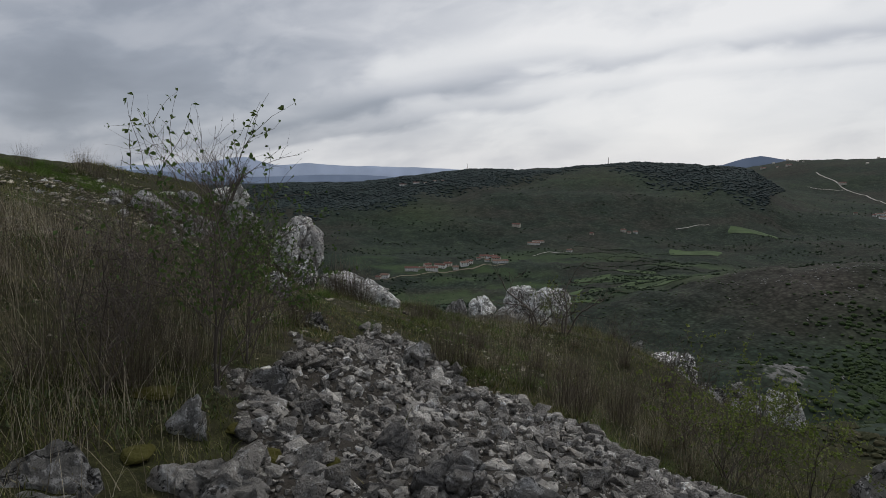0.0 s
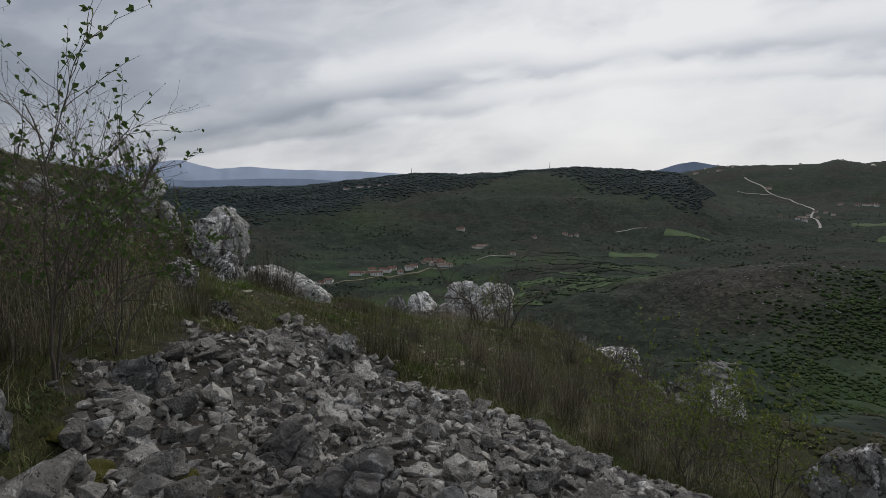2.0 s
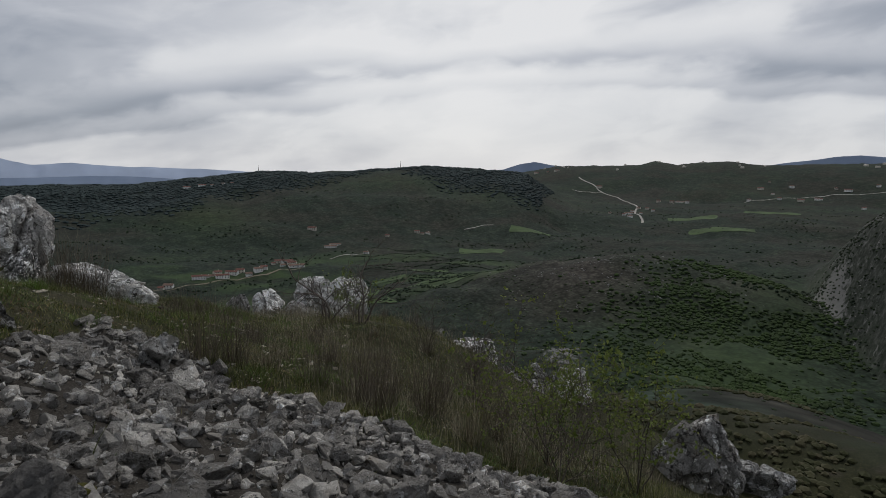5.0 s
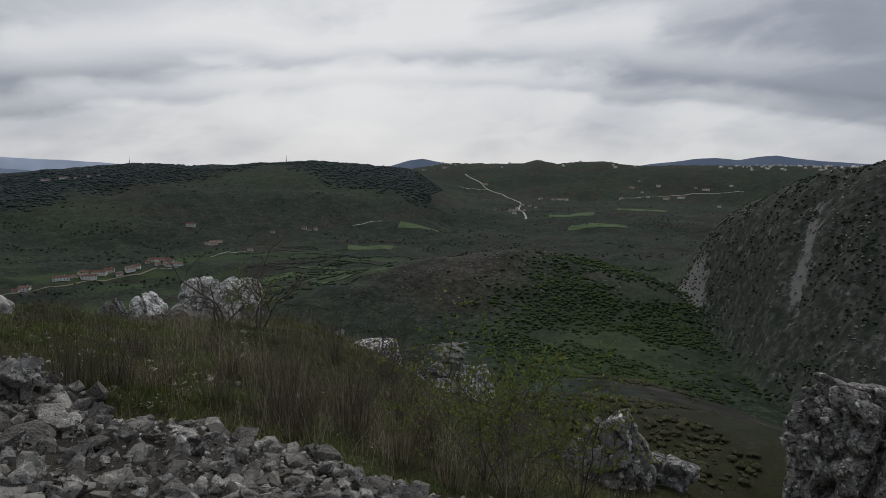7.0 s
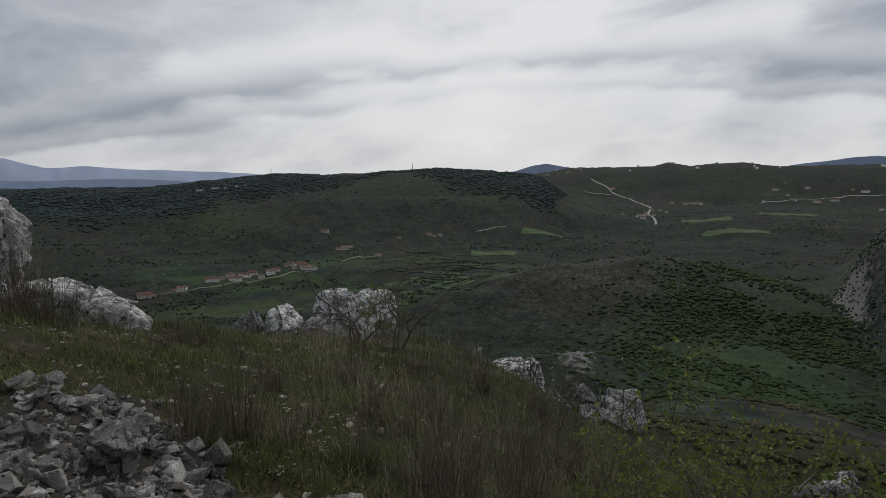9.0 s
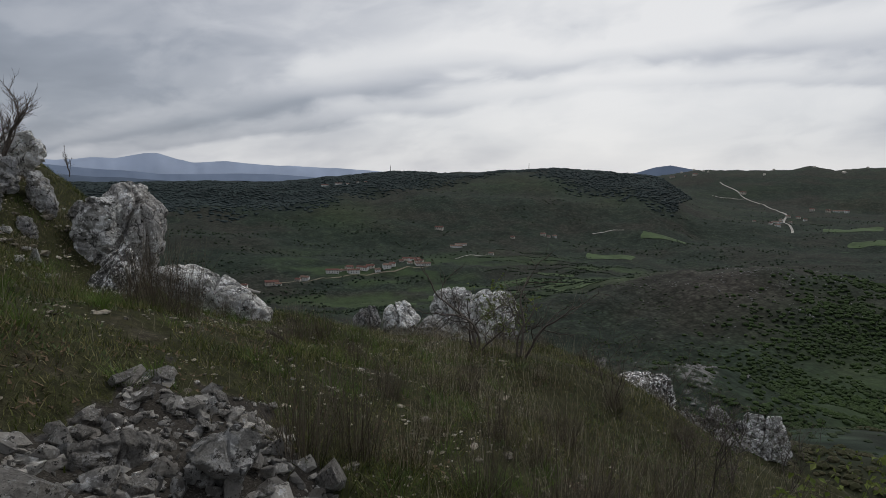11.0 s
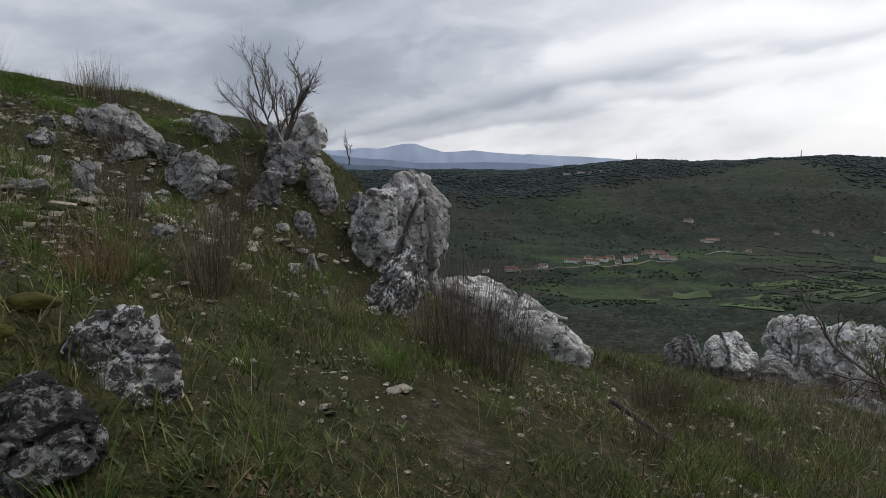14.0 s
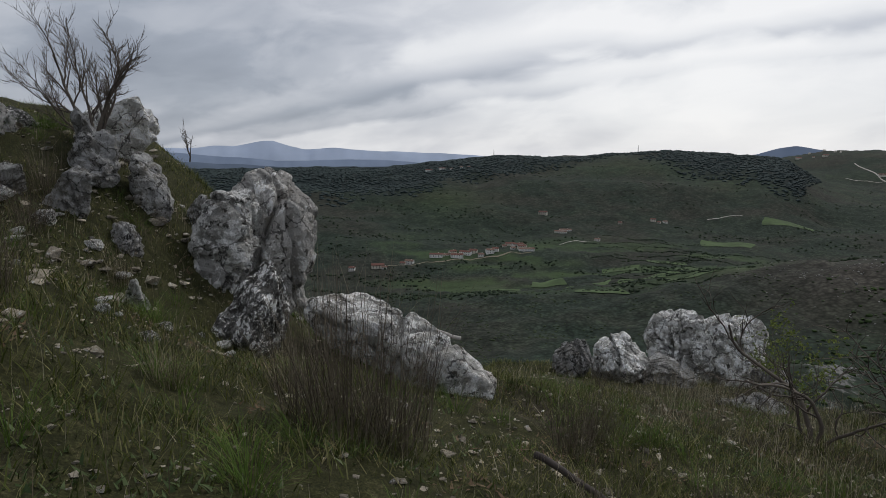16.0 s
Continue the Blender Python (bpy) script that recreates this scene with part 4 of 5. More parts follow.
def build_grass():
    rng = np.random.default_rng(21)
    p = scatter(rng, 350000, -12, 7, 1.5, 25, lambda x, y: tufts(x, y) * (0.2 + 0.8 * near_path(x, y)))
    n = len(p)
    long = patches(p[:, 0], p[:, 1], 1.4, 71, -0.1, 0.7)
    v, f = blades(p, rng.uniform(0.035, 0.10, n) * (1 + 1.3 * long), rng.uniform(0.005, 0.0105, n), rng.uniform(0.1, 0.7, n), rng.uniform(0, 0.7, n), rng.uniform(0, 6.28, n), rng, 2)
    tagged(new("meadow_grass", mesh_from("meadow_grass", v, f, GRASS)), "short olive green hill turf between stones", "grass", kind="stuff")
    # lusher green bunches
    c = scatter(rng, 1500, -9, 3, 8, 20, lambda x, y: np.where(on_scree(x, y), 0.0, 0.30 * patches(x, y, 1.6, 67, -0.1, 0.5)))
    c = np.vstack((c, [[-2.3, 11.0, 0], [-2.25, 11.3, 0], [-2.4, 10.6, 0], [-2.2, 10.7, 0], [-2.5, 11.5, 0], [-1.3, 10.9, 0], [-1.25, 11.4, 0], [-2.1, 14.0, 0], [-1.7, 13.4, 0]]))
    c = np.vstack((c, scatter(rng, 420, -13, -6.8, 17.3, 20.5, lambda x, y: 0.8 * patches(x, y, 1.2, 69, -0.3, 0.3))))
    rep = 70
    cx, cy = np.repeat(c[:, 0], rep), np.repeat(c[:, 1], rep)
    n = len(cx)
    a, r = rng.uniform(0, 6.28, n), 0.12 * np.sqrt(rng.uniform(0, 1, n))
    bx, by = cx + r * np.cos(a), cy + r * np.sin(a)
    b = np.stack((bx, by, lay(bx, by) - 0.01), -1)
    v, f = blades(b, np.repeat(rng.uniform(0.10, 0.30, len(c)), rep) * rng.uniform(0.6, 1.2, n), rng.uniform(0.003, 0.006, n), rng.uniform(0.1, 0.6, n), rng.uniform(0.2, 0.9, n), a, rng, 3)
    tagged(new("grass_bunches", mesh_from("grass_bunches", v, f, LUSH)), "fresh green bunches of longer grass", "grass", kind="stuff")
    # dry straw strewn and standing, thick on the bank and along the scree's lower edge
    def dry(x, y):
        bank = smooth((-1.5 - x) / 1.2) * (1 - smooth((y - 9) / 2)) * 0.9
        edge = np.exp(-((x - 3.2 + 0.12 * (y - 10)) / 2.2) ** 2) * smooth((y - 7.5) / 1.5) * 0.5
        return np.where(on_scree(x, y), 0.008, np.clip(bank + edge + 0.10 + 0.3 * smooth((-4.0 - x) / 1.0), 0, 1)) * (0.3 + 0.7 * patches(x, y, 1.1, 83, -0.4, 0.4))
    p = scatter(rng, 150000, -9, 9, 2.2, 22, dry)
    n = len(p)
    tall = 1 + 1.6 * smooth((-1.3 - p[:, 0]) / 1.0) * (1 - smooth((p[:, 1] - 9) / 1.5)) + 1.0 * smooth((p[:, 0] - 0.8) / 1.0)
    v, f = blades(p, rng.uniform(0.12, 0.30, n) * tall, rng.uniform(0.0025, 0.005, n), rng.normal(0.1, 0.3, n), rng.uniform(0, 0.6, n), rng.uniform(0, 6.28, n), rng, 3)
    tagged(new("dry_grass", mesh_from("dry_grass", v, f, STRAW)), "thin brown and straw-coloured dry grass stalks", "dry grass", kind="stuff")
    # dead leaves caught in the hollows of the turf
    p = scatter(rng, 60000, -7, 4, 8, 20, lambda x, y: 0.5 * np.where(on_scree(x, y), 0.0, 1.0) * patches(x, y, 0.7, 92, 0.25, 0.7))
    n = len(p)
    v, f = blades(p + np.array((0, 0, 0.015)), rng.uniform(0.012, 0.03, n), rng.uniform(0.012, 0.026, n), rng.uniform(1.5, 3.0, n), rng.uniform(-0.3, 0.3, n), rng.uniform(0, 6.28, n), rng, 2)
    tagged(new("leaf_litter", mesh_from("leaf_litter", v, f, LITTER)), "dry brown fallen leaves caught in the turf", "leaf litter", kind="stuff")
    # broad small leaves of herbs
    p = scatter(rng, 120000, -9, 5, 4, 21, lambda x, y: 0.8 * tufts(x, y) * patches(x, y, 0.8, 88, -0.25, 0.45))
    n = len(p)
    v, f = blades(p, rng.uniform(0.025, 0.065, n), rng.uniform(0.012, 0.03, n), rng.uniform(0.4, 1.2, n), rng.uniform(0, 0.5, n), rng.uniform(0, 6.28, n), rng, 2)
    tagged(new("herbs", mesh_from("herbs", v, f, HERB)), "low leafy herbs in the turf", "herbs", kind="stuff")
    # stones lying in the turf
    p = np.vstack((scatter(rng, 9000, -12, 7, 3, 24, lambda x, y: np.where(on_scree(x, y), 0.0, 0.05 + 0.6 * patches(x, y, 1.0, 101, 0.05, 0.55))),
                   scatter(rng, 16000, -11.5, -4, 11.5, 21, lambda x, y: 0.08 + 0.5 * patches(x, y, 0.9, 105, 0.0, 0.4)),
                   scatter(rng, 20000, -7, 3.2, 8.5, 21, lambda x, y: np.where(on_scree(x, y), 0.0, 0.06 + 0.6 * patches(x, y, 0.55, 103, 0.0, 0.5)))))
    s = np.clip(rng.lognormal(-3.55, 0.65, len(p)), 0.012, 0.18) * np.where(p[:, 0] < -4.6, 1.7, 1.0)
    tagged(new("turf_stones", joined_stones("turf_stones", p[:, 0], p[:, 1], s, rng, PALE_STONE, 0.02, 0.6, 0.3)), "pale limestone stones scattered through the turf", "stones", kind="stuff")


PALE_STONE = limestone("pale_stone", (0.52, 0.46, 0.37), lichen=0.25, spots=0.1, warm=0.35, scale=2.5)


def tussock_kind(seed, tall, count, mat, green):
    """One tussock: stiff dry stalks above a green foot."""
    rng = np.random.default_rng(seed)
    t = thing("grass_tussock", "tussock of upright dry brown grass stalks", "grass tussock", group="dry tussocks on the slope")
    a, r = rng.uniform(0, 6.28, count), 0.19 * np.sqrt(rng.uniform(0, 1, count))
    b = np.stack((r * np.cos(a), r * np.sin(a), np.full(count, -0.03)), -1)
    v, f = blades(b, tall * rng.uniform(0.3, 1.0, count) ** 0.8 * rng.uniform(0.8, 1.15, count), rng.uniform(0.003, 0.0055, count), rng.uniform(0.02, 0.42, count), rng.uniform(-0.1, 0.3, count), a + rng.normal(0, 0.7, count), rng, 4)
    part("stalk_clump", mesh_from("stalks", v, f, mat), t)
    m = count // 2
    a, r = rng.uniform(0, 6.28, m), 0.2 * np.sqrt(rng.uniform(0, 1, m))
    b = np.stack((r * np.cos(a), r * np.sin(a), np.full(m, -0.03)), -1)
    v, f = blades(b, rng.uniform(0.12, 0.32, m), rng.uniform(0.003, 0.006, m), rng.uniform(0.2, 0.9, m), rng.uniform(0.2, 0.9, m), a, rng, 3)
    part("green_foot", mesh_from("green_blades", v, f, green), t, "green blades at the foot")
    return t


def build_tussocks():
    kinds = [tussock_kind(300 + i, h, c, m, GRASS) for i, (h, c, m) in enumerate(((0.9, 190, BROOM), (1.0, 200, BROOM), (0.7, 190, STRAW), (0.95, 180, BROOM)))]
    rng = np.random.default_rng(5)
    spots = [(0.05, 10.6, 1.15), (0.45, 10.95, 1.1), (0.9, 11.2, 1.0), (2.05, 10.3, 1.4), (2.4, 10.6, 1.4), (3.0, 10.2, 1.25), (3.3, 9.4, 1.0), (1.55, 10.9, 1.0), (3.9, 9.9, 1.0), (2.2, 9.7, 1.0), (3.6, 8.7, 0.9),
             (-2.15, 14.3, 1.4), (-2.4, 14.6, 1.35), (-1.9, 14.55, 1.3), (-2.9, 15.6, 0.8), (-0.5, 15.9, 0.9), (-0.2, 16.4, 0.8), (0.8, 13.2, 0.8), (1.5, 14.1, 0.9), (2.0, 12.5, 1.0), (3.0, 13.4, 1.0), (3.8, 12.0, 1.0), (1.2, 12.1, 0.9),
             ]
    spots += [(-3.86, 13.25, 0.85), (-4.1, 13.7, 0.8), (-4.6, 14.6, 0.8), (-11.2, 19.8, 1.3), (-10.8, 20.1, 1.2), (-11.4, 20.4, 1.2), (-5.7, 16.6, 0.7), (-5.0, 16.9, 0.7), (-1.9, 17.0, 0.7), (-0.6, 14.1, 0.7), (0.4, 14.9, 0.8), (-3.2, 16.7, 0.8), (-12.0, 18.5, 1.1), (-6.6, 15.2, 0.8), (-7.4, 16.3, 0.8), (-5.4, 15.6, 0.75), (-6.0, 17.3, 0.8), (-8.2, 16.9, 0.7), (-5.2, 14.0, 0.7), (-3.4, 14.6, 0.6)]
    for _ in range(18):
        spots.append((rng.uniform(0.6, 6.5), rng.uniform(11.5, 21), rng.uniform(0.5, 0.9)))
    for _ in range(22):
        spots.append((rng.uniform(-5.2, -1.9), rng.uniform(4.4, 9.2), rng.uniform(0.7, 1.15)))
    for i, (x, y, s) in enumerate(spots):
        m = pose(x, y, ground_z(x, y), 0, 0, rng.uniform(0, 360))
        k = kinds[i % 4]
        if i < 4:
            k.matrix_basis = m
            k.scale = (s, s, s)
        else:
            c = copy_thing(k, m)
            c.scale = (s, s, s)
    t = tussock_kind(350, 0.5, 240, RUSSET, GRASS)
    tagged(t, "tussock of russet dead grass", "grass tussock")
    t.matrix_basis = pose(-3.9, 12.25, ground_z(-3.9, 12.25))


# ---- shrubs ----


class Wood:
    """Gathers tapering tubes and leaves of one plant."""

    def __init__(self, seed):
        self.rng = np.random.default_rng(seed)
        self.v, self.f, self.tips, self.lv, self.lf = [], [], [], [], []

    def tube(self, pts, r0, r1, sides=5):
        pts = np.asarray(pts)
        base, n = len(self.v), len(pts)
        for i, p in enumerate(pts):
            d = pts[min(i + 1, n - 1)] - pts[max(i - 1, 0)]
            d = d / (np.linalg.norm(d) + 1e-9)
            s = np.cross(d, (0.3, 0.9, 0.31))
            s /= np.linalg.norm(s) + 1e-9
            t = np.cross(d, s)
            r = r0 + (r1 - r0) * i / (n - 1)
            for k in range(sides):
                a = 2 * math.pi * k / sides
                self.v.append(tuple(p + r * (math.cos(a) * s + math.sin(a) * t)))
        for i in range(n - 1):
            for k in range(sides):
                a, b = base + i * sides + k, base + i * sides + (k + 1) % sides
                self.f.append([a, b, b + sides, a + sides])

    def grow(self, start, way, length, r, depth, crook=0.25, fork=4, lift=0.15, spread=0.9):
        rng = self.rng
        n = max(4, int(length / 0.09))
        pts, d = [np.array(start, float)], np.array(way, float)
        d /= np.linalg.norm(d)
        for _ in range(n):
            d = d + rng.normal(0, crook / math.sqrt(n) * 1.6, 3) + np.array((0, 0, lift / n))
            d /= np.linalg.norm(d)
            pts.append(pts[-1] + d * length / n)
        self.tube(pts, r, r * 0.35, 5 if depth > 1 else 3)
        if depth == 0:
            self.tips.append(pts)
            return
        for k in range(fork):
            i = int(n * (0.25 + 0.75 * (k + rng.uniform(0, 0.9)) / fork))
            i = min(max(i, 1), n)
            t = pts[i] - pts[i - 1]
            side = rng.normal(size=3)
            side -= t * (side @ t) / (t @ t)
            side /= np.linalg.norm(side)
            t = t / np.linalg.norm(t)
            self.grow(pts[i], t * (1.0 - 0.45 * spread) + side * spread, length * rng.uniform(0.38, 0.62), r * 0.5 * (1 - 0.4 * i / n) + 0.0012, depth - 1, crook, fork, lift, spread)
        self.tips.append(pts[n // 2:])

    def leaves(self, per, size, top=0.0):
        rng = self.rng
        for pts in self.tips:
            for _ in range(rng.poisson(per)):
                p = pts[rng.integers(1, len(pts))]
                if p[2] < top:
                    continue
                d = rng.normal(size=3)
                d /= np.linalg.norm(d)
                s = np.cross(d, rng.normal(size=3))
                s /= np.linalg.norm(s)
                l, b = size * rng.uniform(0.6, 1.2), len(self.lv)
                mid = p + d * l * 0.55 + np.array((0, 0, 0.12 * l))
                self.lv += [tuple(p), tuple(mid + s * l * 0.3), tuple(p + d * l), tuple(mid - s * l * 0.3)]
                self.lf += [[b, b + 1, b + 2], [b, b + 2, b + 3]]


def shrub(name, label, seed, loc, stems, leaf=None, per=3.0, size=0.03, top=0.0, depth=2, crook=0.3, fork=4, spread=0.9, lift=0.15, sink=0.05):
    """stems: (lean x, lean y, length, thickness) each."""
    w = Wood(seed)
    for lx, ly, ln, th in stems:
        w.grow((0.03 * lx, 0.03 * ly, 0), (lx, ly, 1.0), ln, th, depth, crook, fork, lift, spread)
    t = thing(name, label, "shrub" if "tree" not in name else "tree", (loc[0], loc[1], ground_z(*loc[:2]) - sink if len(loc) < 3 else loc[2]))
    part("branchwork", mesh_from("branches", w.v, w.f, TWIG, True), t)
    if leaf is not None:
        w.leaves(per, size, top)
        part("foliage", mesh_from("leaves", w.lv, w.lf, leaf), t, "small fresh green leaves")
    return t


def build_shrubs():
    shrub("hawthorn", "thorny hawthorn bush with sparse young leaves on the bank", 3, (-1.95, 5.55), ((0.02, 0.0, 1.95, 0.011), (0.16, 0.1, 1.5, 0.010), (-0.1, 0.05, 1.65, 0.010), (-0.18, 0.2, 1.35, 0.009), (0.24, 0.2, 1.2, 0.009)), LEAF, 7.0, 0.05, 0.7, fork=7, spread=0.6, crook=0.2, depth=2)
    shrub("hawthorn", "thorny hawthorn bush with sparse young leaves on the bank", 4, (-2.1, 6.9), ((0.08, 0.0, 1.7, 0.011), (-0.12, 0.1, 1.5, 0.010), (0.2, 0.1, 1.25, 0.009), (-0.3, 0.0, 1.2, 0.009)), LEAF, 4.5, 0.045, 0.9, fork=7, spread=0.6, crook=0.2)
    shrub("thorn_bush", "nearly bare grey thorn bush on the bank", 5, (-2.95, 8.6), ((0.0, 0.0, 2.0, 0.011), (-0.15, 0.1, 1.9, 0.010), (-0.25, 0.0, 1.7, 0.009), (0.08, -0.1, 1.7, 0.009)), LEAF, 1.0, 0.025, 1.0, fork=7, spread=0.65, crook=0.2)
    for i, (x, y) in enumerate(((-3.0, 6.0), (-2.6, 4.9), (-3.6, 7.2), (-2.7, 7.4))):
        shrub("thorn_bush", "low tangled brown bush in dry grass", 600 + i, (x, y), ((0.3, 0, 1.2, 0.008), (-0.3, 0.2, 1.3, 0.008), (0, -0.3, 1.1, 0.008), (0.1, 0.3, 1.2, 0.008), (0.0, 0.0, 1.3, 0.008)), LEAF, 1.0, 0.025, 0.3, fork=7)
    shrub("spring_bush", "loose bush with yellow-green spring leaves below the scree", 7, (4.25, 9.0), ((0.1, 0.2, 1.9, 0.012), (0.35, 0.1, 1.8, 0.011), (-0.3, 0.2, 1.6, 0.010), (0.5, -0.2, 1.6, 0.010), (-0.1, -0.3, 1.5, 0.010), (0.2, 0.5, 1.6, 0.010)), LEAF_Y, 10.0, 0.055, 0.6, fork=5)
    shrub("spring_bush", "loose bush with yellow-green spring leaves below the scree", 8, (5.1, 8.3), ((0.2, 0.2, 1.5, 0.011), (0.45, 0.1, 1.4, 0.010), (-0.3, 0.2, 1.3, 0.010), (0.0, -0.3, 1.3, 0.010)), LEAF_Y, 10.0, 0.055, 0.5, fork=5)
    shrub("spring_bush", "loose bush with yellow-green spring leaves below the scree", 9, (5.4, 10.3), ((0.2, 0.2, 1.7, 0.011), (0.45, 0.1, 1.6, 0.010), (-0.3, 0.2, 1.5, 0.010), (0.0, -0.3, 1.4, 0.010)), LEAF_Y, 10.0, 0.055, 0.5, fork=5)
    shrub("spring_bush", "loose bush with yellow-green spring leaves below the scree", 10, (3.9, 8.1), ((0.2, 0.2, 1.1, 0.009), (0.45, 0.1, 1.1, 0.009), (-0.3, 0.2, 1.0, 0.009), (0.0, -0.3, 1.0, 0.009)), LEAF, 3.0, 0.03, 0.2, fork=6)
    shrub("spring_bush", "loose green bush beside the pale edge rocks", 15, (3.9, 20.6), ((0.2, 0.2, 1.3, 0.010), (0.45, 0.1, 1.2, 0.009), (-0.3, 0.2, 1.4, 0.009), (0.0, -0.3, 1.2, 0.009)), LEAF_Y, 10.0, 0.055, 0.2, fork=5)
    shrub("dead_shrub", "dead twisted shrub with charred bare stems", 11, (2.7, 17.9), ((-0.05, 0.0, 1.9, 0.036), (0.3, 0.1, 1.5, 0.03), (0.6, 0.0, 1.3, 0.026), (-0.35, 0.1, 1.2, 0.024)), fork=5, crook=0.45, spread=0.7, sink=0.1)
    shrub("dead_shrub", "dead twisted shrub with grey bare stems", 12, (3.5, 17.5), ((0.1, 0.0, 1.8, 0.034), (0.5, 0.1, 1.6, 0.03), (-0.5, 0.0, 1.3, 0.026)), fork=6, crook=0.45, spread=0.7, sink=0.1)
    shrub("bare_tree", "small leafless tree among rocks on the bank's crest", 13, (-6.25, 18.75, 0.2), ((0.1, 0.0, 1.15, 0.034), (-0.8, 0.0, 1.2, 0.028), (0.5, 0.1, 1.0, 0.022), (-0.3, 0.15, 1.15, 0.024), (-1.5, -0.1, 1.05, 0.018)), depth=3, fork=6, crook=0.2, spread=0.45, lift=0.45, sink=0.1)
    shrub("bare_tree", "tiny bare tree on the rocks of the brow", 14, (-6.05, 21.0, -0.05), ((0.05, 0.0, 0.6, 0.012), (-0.2, 0.0, 0.45, 0.009)), depth=2, fork=4, spread=0.5, lift=0.4)
    rng = np.random.default_rng(77)
    for i, (x, y) in enumerate(((4.6, 12.6), (5.8, 14.0), (4.8, 16.0), (6.6, 17.5), (7.5, 15.0), (6.4, 11.8), (8.2, 19.0))):
        shrub("thorn_bush", "low bare brown bush on the steep slope", 500 + i, (x, y), ((0.3, 0, 1.2, 0.009), (-0.3, 0.2, 1.1, 0.009), (0, -0.3, 1.2, 0.009), (0.1, 0.3, 1.0, 0.009)), LEAF, 1.2, 0.03, 0.2, fork=6)


def fallen(name, label, seed, a, b, r, mat):
    w = Wood(seed)
    a, b = np.array(a), np.array(b)
    pts = [a + (b - a) * t + w.rng.normal(0, 0.015, 3) for t in np.linspace(0, 1, 8)]
    w.tube(pts, r, r * 0.6, 7)
    me = mesh_from(name, w.v, w.f + [list(range(7))[::-1], list(range(len(w.v) - 7, len(w.v)))], mat, True)
    return tagged(new(name, me), label, "branch")


build_scree()
build_grass()
build_tussocks()
build_shrubs()
for i, (mx, my, ms) in enumerate(((-2.25, 5.05, 0.34), (-1.5, 4.75, 0.2), (-1.15, 4.3, 0.22), (-0.25, 5.6, 0.16), (-3.45, 11.4, 0.25), (-3.3, 11.05, 0.2), (-0.7, 4.3, 0.15), (-1.9, 4.0, 0.25))):
    rock("moss_cushion", "yellow-green moss cushion among stones", 800 + i, (mx, my, ground_z(mx, my) + 0.03), (ms, ms * 0.8, 0.09), MOSS, (0, 0, 40 * i), sub=4, rough=0.05, cracks=0, blocks=0.15, cuts=30, sharp=8)["category"] = "moss"
BLEACHED = plain("bleached_wood", (0.42, 0.39, 0.36), 0.8, 0.2, 9)
fallen("fallen_branch", "bleached grey branch lying on the rock slab", 1, (-2.2, 18.4, -1.92), (-1.5, 18.3, -2.15), 0.04, BLEACHED)
DARKWOOD = plain("dark_wood", (0.06, 0.05, 0.045), 0.9, 0.3, 12)
gz0, gz1 = ground_z(-0.9, 15.2), ground_z(-0.25, 14.55)
fallen("fallen_branch", "dark dead branch lying in the grass", 2, (-0.9, 15.2, gz0 + 0.1), (-0.25, 14.55, gz1 + 0.03), 0.03, DARKWOOD)

# ---- the valley ----


def polar(az, r):
    return r * math.sin(radians(az)), r * math.cos(radians(az))


WALL_W = plain("white_render", (0.78, 0.76, 0.72), 0.85, 0.12, 0.5)
WALL_C = plain("cream_render", (0.60, 0.55, 0.47), 0.85, 0.12, 0.5)
ROOF_R = plain("red_tiles", (0.14, 0.066, 0.052), 0.85, 0.3, 1.2)
ROOF_B = plain("brown_tiles", (0.17, 0.11, 0.085), 0.85, 0.3, 1.2)
PANE = plain("dark_pane", (0.03, 0.035, 0.04), 0.2, 0.1, 1)
ROAD = plain("pale_road", (0.36, 0.34, 0.31), 0.9, 0.12, 0.3)
DIRT = plain("dirt_track", (0.22, 0.19, 0.14), 0.95, 0.2, 0.8)


def box_mesh(name, x0, y0, z0, x1, y1, z1, mat):
    v = [(x, y, z) for z in (z0, z1) for x, y in ((x0, y0), (x1, y0), (x1, y1), (x0, y1))]
    return mesh_from(name, v, [[3, 2, 1, 0], [4, 5, 6, 7], [0, 1, 5, 4], [1, 2, 6, 5], [2, 3, 7, 6], [3, 0, 4, 7]], mat)


